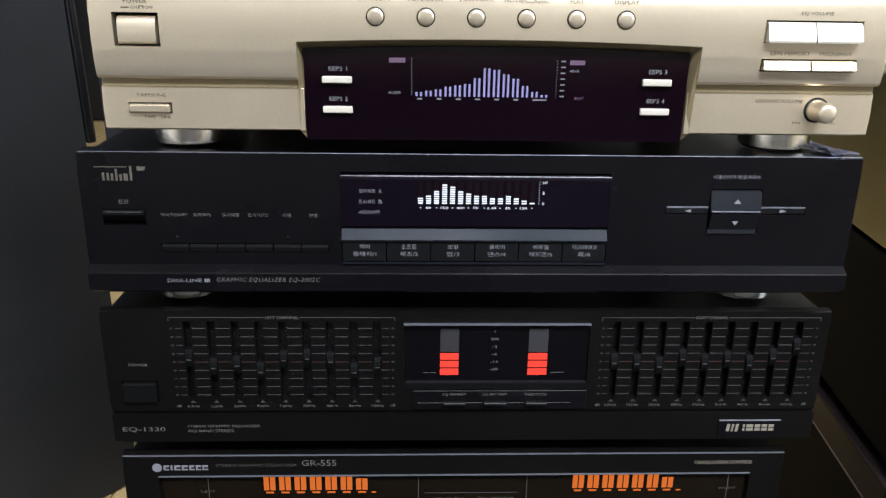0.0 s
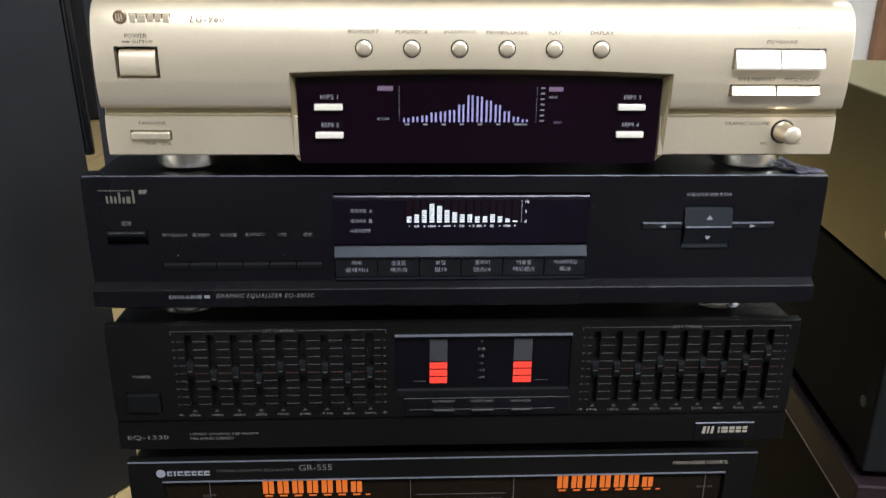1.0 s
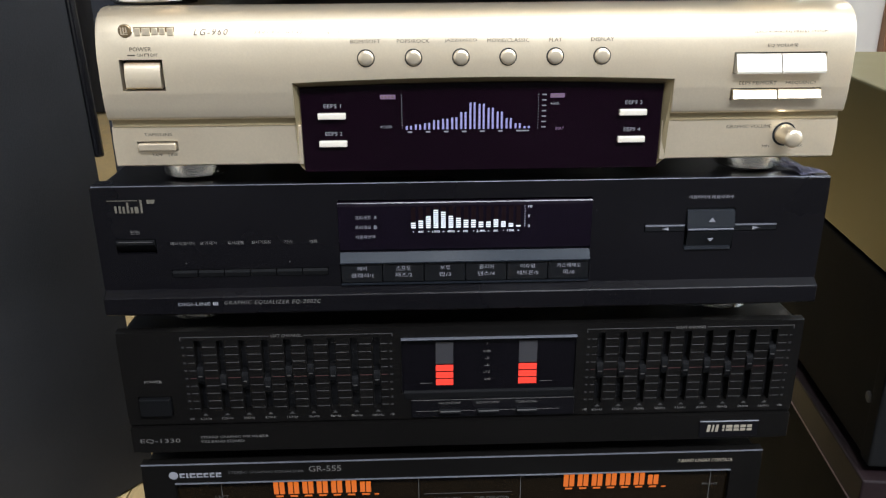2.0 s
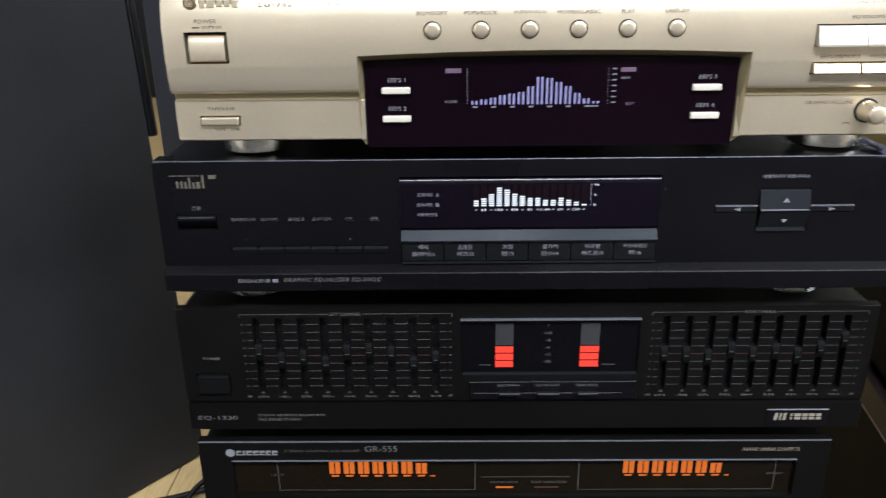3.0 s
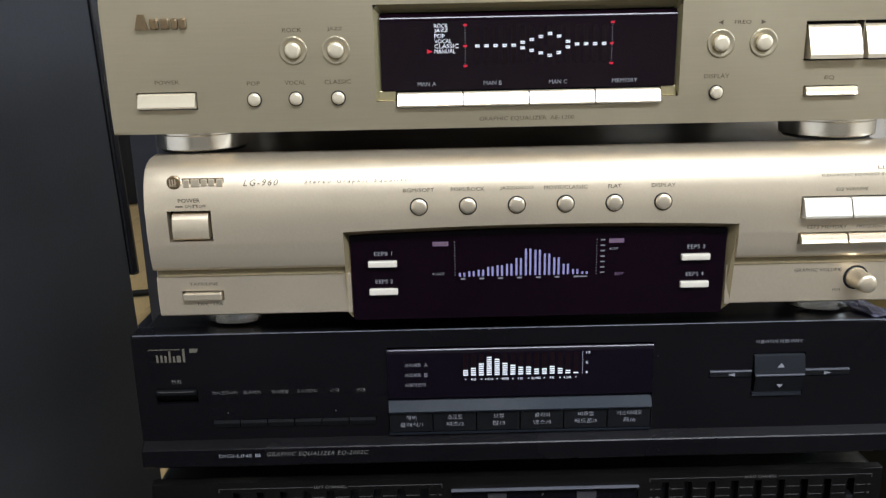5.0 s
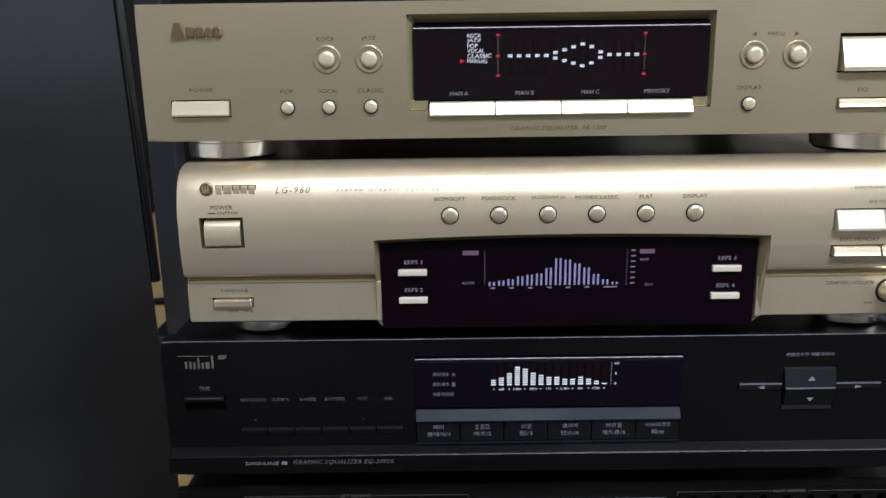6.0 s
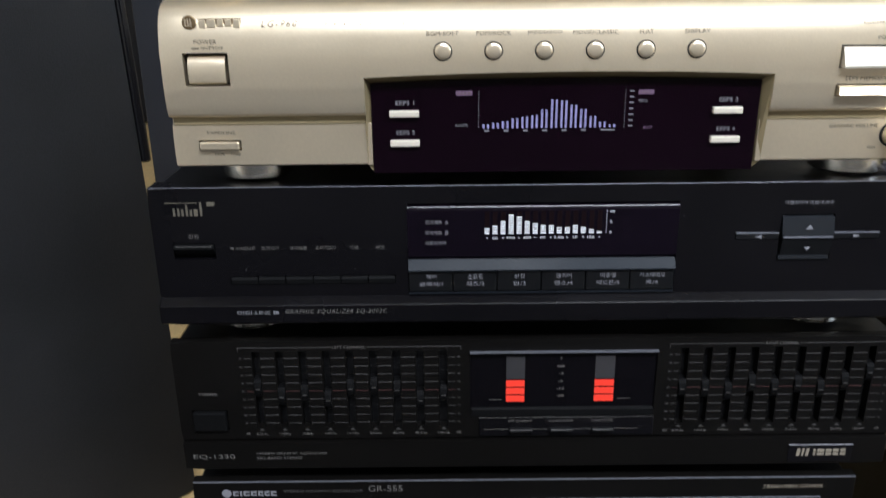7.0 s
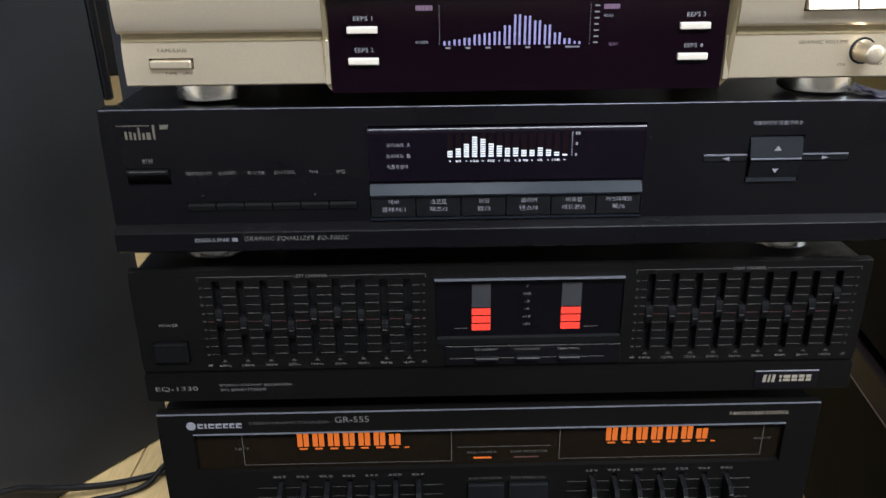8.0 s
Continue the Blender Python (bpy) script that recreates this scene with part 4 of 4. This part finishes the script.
# ---- top unit: brushed gold with a red and white display ----
def brushed_unit():
    u = thing("graphic_equalizer", "brushed gold graphic equalizer with red and white display, topmost", "equalizer", 0, 150, 549, group="stacked equalizers")
    xl, xr = -210, 210
    holes = [(-74.2, 81.0, 575.4, 623.2), (-64.0, 72.4, 572.0, 580.2), (-196.0, -165.4, 573.4, 582.4), (143.8, 173.0, 591.6, 611.2), (173.6, 202.8, 591.6, 611.2), (145.2, 173.0, 573.6, 579.2)]
    yf = lambda z: 0.5
    part("front_panel", plate(xl, xr, 561.3, 629.6, holes, yf, 8, 1.0, back=12), BRUSHED, u)
    part("case", boxed(xl + 4, xr - 4, 12.2, 300, 563, 628.4, 1.5), FOOT_METAL, u, "pale metal cover")
    part("inner_plate", boxed(xl + 6, xr - 6, 8.6, 12, 566, 626), WELL, u)
    for fx, fy in ((-174, 36), (176, 36), (-174, 255), (176, 255)):
        foot(u, fx, fy, 549.1, 563.2, 25, FOOT_METAL, 1.4)
    # sloping surround
    outer = [(-74.2, 575.6), (-74.2, 621.2), (-72.2, 623.2), (79.0, 623.2), (81.0, 621.2), (81.0, 575.6)]
    inner = [(-71.0, 580.8), (-71.0, 618.4), (-70.2, 619.2), (78.2, 619.2), (79.0, 618.4), (79.0, 580.8)]
    bm = bmesh.new()
    a = [bm.verts.new((x, 0.6, z)) for x, z in outer]
    b = [bm.verts.new((x, 6.0, z)) for x, z in inner]
    for i in range(len(a) - 1):
        bm.faces.new((a[i], a[i + 1], b[i + 1], b[i]))
    part("window_surround", bm, OLIVE_TRIM, u, "olive gold sloping window surround")
    for a, b in ((-74.1, -64.1), (72.5, 80.9)):
        part("surround_corner", boxed(a, b, 3.6, 8.4, 575.5, 580.7, 0.5), OLIVE_TRIM, u)
    win = part("display_window", prism_x(bmesh.new(), [(8.4, 580.6), (3.2, 580.6), *round_top(3.2, 619.4, 5.0, 14), (8.4, 619.4)], -71.2, 79.2), SMOKED, u, "smoked black display window", smooth="auto")
    y = 3.05
    names = ("ROCK", "JAZZ", "POP", "VOCAL", "CLASSIC", "MANUAL")
    for i, s in enumerate(names):
        lettering(win, s, -43.8, -43.8 + 1.75 * len(s), 612.4 - 2.5 * i, 2.1, y, GLOW_WHITE)
    bm = bmesh.new()
    triangle(bm, ((-47.6, 601.1), (-47.6, 598.7), (-44.8, 599.9)), y)
    for x in (-28.2, 46.4):
        for z in (612.6, 602.3, 592.4):
            quad(bm, x - 1.0, x + 1.0, y, z - 0.55, z + 0.55)
    part("display_mark", bm, GLOW_DEEP_RED, win, "glowing red display marks")
    bm = bmesh.new()
    dotted(bm, -28.2, 593.6, 611.4, 15, y, 0.45)
    dotted(bm, 46.4, 593.6, 611.4, 15, y, 0.45)
    part("display_dot", bm, GLOW_DIM, win)
    ghosts = bmesh.new()
    for i in range(15):
        quad(ghosts, -23.2 + 4.6 * i, -20.8 + 4.6 * i, y + 0.03, 593.4, 611.6)
    tagged(part("unlit_column", ghosts, GHOST, win), kind="stuff")
    shape = (0, 0, 0, 0, 0, 1, 2, 3, 4, 3, 1, 0, 0, 0, 0)
    for i, s in enumerate(shape):
        c = -22.0 + 4.6 * i
        bm = bmesh.new()
        for z in ((602.2,) if s == 0 else (602.2 + 1.35 * s, 602.2 - 1.35 * s)):
            quad(bm, c - 1.15, c + 1.15, y, z + 0.1, z + 0.7)
            quad(bm, c - 1.15, c + 1.15, y, z - 0.7, z - 0.1)
        part("level_dash", bm, GLOW_WHITE, win, "glowing white display dash")
    for s, c, w in (("MAN A", -48.1, 4.7), ("MAN B", -14.3, 4.7), ("MAN C", 19.3, 4.7), ("MEMORY", 53.6, 6.6)):
        lettering(win, s, c - w, c + w, 583.7, 2.1, y, INK_GREY)
    for i in range(4):
        x0 = -63.6 + 33.85 * i
        tilted_key(u, x0 + 0.4, x0 + 33.45, 572.6, 579.6, 2.0, 4.0, BRUSHED_LIGHT, lean=0.4)
    y = 0.35
    lettering(u, "GRAPHIC EQUALIZER  AE-1200", -21.4, 27.6, 565.6, 2.4, y, INK_DARK)
    lettering(u, "POWER", -186, -173.8, 587.3, 2.0, y, INK_DARK)
    tilted_key(u, -195.2, -166.2, 574.2, 581.7, 1.0, 3.4, BRUSHED_LIGHT, "power_button", lean=0.25)
    for s, x, z, w in (("ROCK", -115, 601.8, 4.8), ("JAZZ", -93.5, 601.6, 3.8)):
        round_button(u, x, z, 0.45, 4.0, 2.6, BRUSHED_LIGHT, 7.0, BRUSHED)
        lettering(u, s, x - w, x + w, 611.8, 2.1, y, INK_DARK)
    for s, x, w in (("POP", -136.2, 3.3), ("VOCAL", -115, 5.2), ("CLASSIC", -93.4, 6.7)):
        round_button(u, x, 577.9, 0.45, 3.2, 2.2, BRUSHED_LIGHT)
        lettering(u, s, x - w, x + w, 586.0, 2.1, y, INK_DARK)
    for x in (101.0, 122.7):
        round_button(u, x, 601.1, 0.45, 4.0, 2.6, BRUSHED_LIGHT, 7.0, BRUSHED)
    lettering(u, "FREQ", 107.3, 115.7, 611.2, 2.1, y, INK_DARK)
    bm = bmesh.new()
    triangle(bm, ((99.2, 611.3), (101.6, 612.4), (101.6, 610.2)), y)
    triangle(bm, ((123.2, 611.2), (120.8, 612.3), (120.8, 610.1)), y)
    part("arrow_mark", bm, INK_DARK, u)
    round_button(u, 100.1, 576.8, 0.45, 3.2, 2.2, BRUSHED_LIGHT)
    lettering(u, "DISPLAY", 93.6, 106.4, 584.9, 2.1, y, INK_DARK)
    tilted_key(u, 145.4, 171.8, 592.6, 609.6, 1.0, 5.0, BRUSHED_LIGHT, lean=0.35)
    tilted_key(u, 174.4, 202.0, 592.6, 609.6, 1.0, 5.0, BRUSHED_LIGHT, lean=0.35)
    tilted_key(u, 146.0, 172.2, 574.2, 578.6, 1.0, 3.0, BRUSHED_LIGHT, lean=0.25)
    lettering(u, "EQ", 155.4, 160.6, 583.0, 2.2, y, INK_DARK)
    bm = bmesh.new()
    prism_y(bm, [(-192.6, 613.2), (-186.0, 613.2), (-188.0, 620.6), (-190.6, 620.6)], -1.5, 0.6)
    for x, w in ((-185.2, 4.4), (-180.0, 4.6), (-174.6, 3.4), (-170.6, 3.6)):
        box(bm, x, x + w, -1.5, 0.6, 613.2, 618.6, 1.0, 3)
    for x, w in ((-183.9, 1.8), (-178.6, 1.8), (-173.6, 1.4), (-169.5, 1.4)):
        box(bm, x, x + w, -1.8, -1.3, 613.4, 616.6)
    part("maker_mark", bm, BADGE_GOLD, u, "raised dark gold maker's mark in plain bars")
    return u


brushed_unit()

# ---- lilac highlight on the third unit's cover, built as a crumpled sheet ----
O = Vector((195, 30, 450.8))
film = bmesh.new()
nx, ny = 8, 14
rng = random.Random(3)
grid = []
for j in range(ny + 1):
    row = []
    for i in range(nx + 1):
        u, w = i / nx, j / ny
        x = 213.6 - 1.0 * w * 20 - (1 - u) * (17 - 6 * w + rng.uniform(-1, 1))
        row.append(film.verts.new((x, 2 + 62 * w + rng.uniform(-1, 1), 451.0 + rng.uniform(0.0, 1.6))))
    grid.append(row)
for j in range(ny):
    for i in range(nx):
        film.faces.new((grid[j][i], grid[j][i + 1], grid[j + 1][i + 1], grid[j + 1][i]))
made = bmesh.ops.solidify(film, geom=film.faces[:], thickness=0.25)
sheet = part("cover_sheen_sheet", film, LILAC_SHEEN, None)
sheet.location = O / 1000
tagged(sheet, "lilac grey highlight on the black cover, built as a crumpled sheet", "plastic film")

# ---- neighbouring stack ----
def neighbour_rack():
    r = thing("low_rack", "low dark red wooden rack with a pale lower edge", "rack", 312, 100, 0, -7)
    part("shelf_board", boxed(-6, 470, -62, 330, 177, 205, 1.5), RED_WOOD, r)
    part("board_edge", boxed(-6.6, -5.8, -61.5, 330, 177.2, 178.4), PALE_EDGE, r, "pale worn lower edge")
    part("board_edge", boxed(-6.2, 470, -62.6, -61.8, 177.4, 180.4), PALE_EDGE, r, "pale worn lower edge")
    for sx in (2, 430):
        part("side_board", boxed(sx, sx + 20, -55, 325, 0, 176.9, 1), MATT_BLACK, r)
    k = thing("amplifier", "black steel amplifier on the low wooden rack", "amplifier", 312, 100, 0, -7)
    k.matrix_world = pose(0.312, 0.1, 0.2052, 0, 0, -7)
    part("case", boxed(0, 430, -40, 300, 9, 146, 1.5), MATT_BLACK, k)
    part("front_panel", boxed(-2, 432, -56, -40.2, 8, 146, 2), MATT_BLACK, k)
    for fx in (40, 390):
        for fy in (-10, 260):
            part("foot", lathe(bmesh.new(), "z", fx, fy, 0, [(17, 0), (18, 9.2)], 24), RUBBER, k)
    screw = bmesh.new()
    lathe(screw, "z", 0, 0, 0, [(4.5, -2), (4.5, 1.0), (3.0, 1.8)], 18)
    for v in screw.verts:
        v.co = Vector((-v.co.z, v.co.x - 34, v.co.y + 55))
    part("screw", screw, INK_DIM, k)
    g = thing("tuner", "pale gold metal receiver lying on the black amplifier", "receiver", 312, 100, 0, -7)
    g.matrix_world = pose(0.312, 0.1, 0.3514, 0, 0, -7)
    part("case", boxed(0, 430, -40, 262, 3.0, 126, 2.0), OLIVE_GOLD, g)
    part("front_panel", boxed(-1, 431, -52, -40.2, 2, 127, 2), OLIVE_GOLD, g)
    for fx in (40, 390):
        for fy in (-10, 230):
            part("foot", lathe(bmesh.new(), "z", fx, fy, 0, [(17, 0), (18, 3.2)], 24), RUBBER, g)
    screw = bmesh.new()
    lathe(screw, "z", 0, 0, 0, [(5, -2), (5, 1.4), (3.4, 2.4)], 18)
    for v in screw.verts:
        v.co = Vector((-v.co.z, v.co.x - 22, v.co.y + 36))
    part("screw", screw, CHROME, g, "silver screw")


neighbour_rack()

# ---- floor boards ----
O = Vector((0, 0, 0))
proto = part("plank", boxed(-59.2, 59.2, -1250, 1250, -12, 0, 1.2), FLOOR_WOOD, floor)
rng = random.Random(7)
for i in range(36):
    for j in range(3):
        x, y = -1.74 + 0.12 * i, -3.55 + 2.5 * j + (0.0 if i % 2 else -0.3)
        if i == 0 and j == 0:
            proto.location = (x, y, 0)
            continue
        ob = new("plank", proto.data)
        ob.parent = floor
        ob.location = (x, y, rng.uniform(-0.0004, 0.0))

bpy.data.objects.remove(FONT_OB)
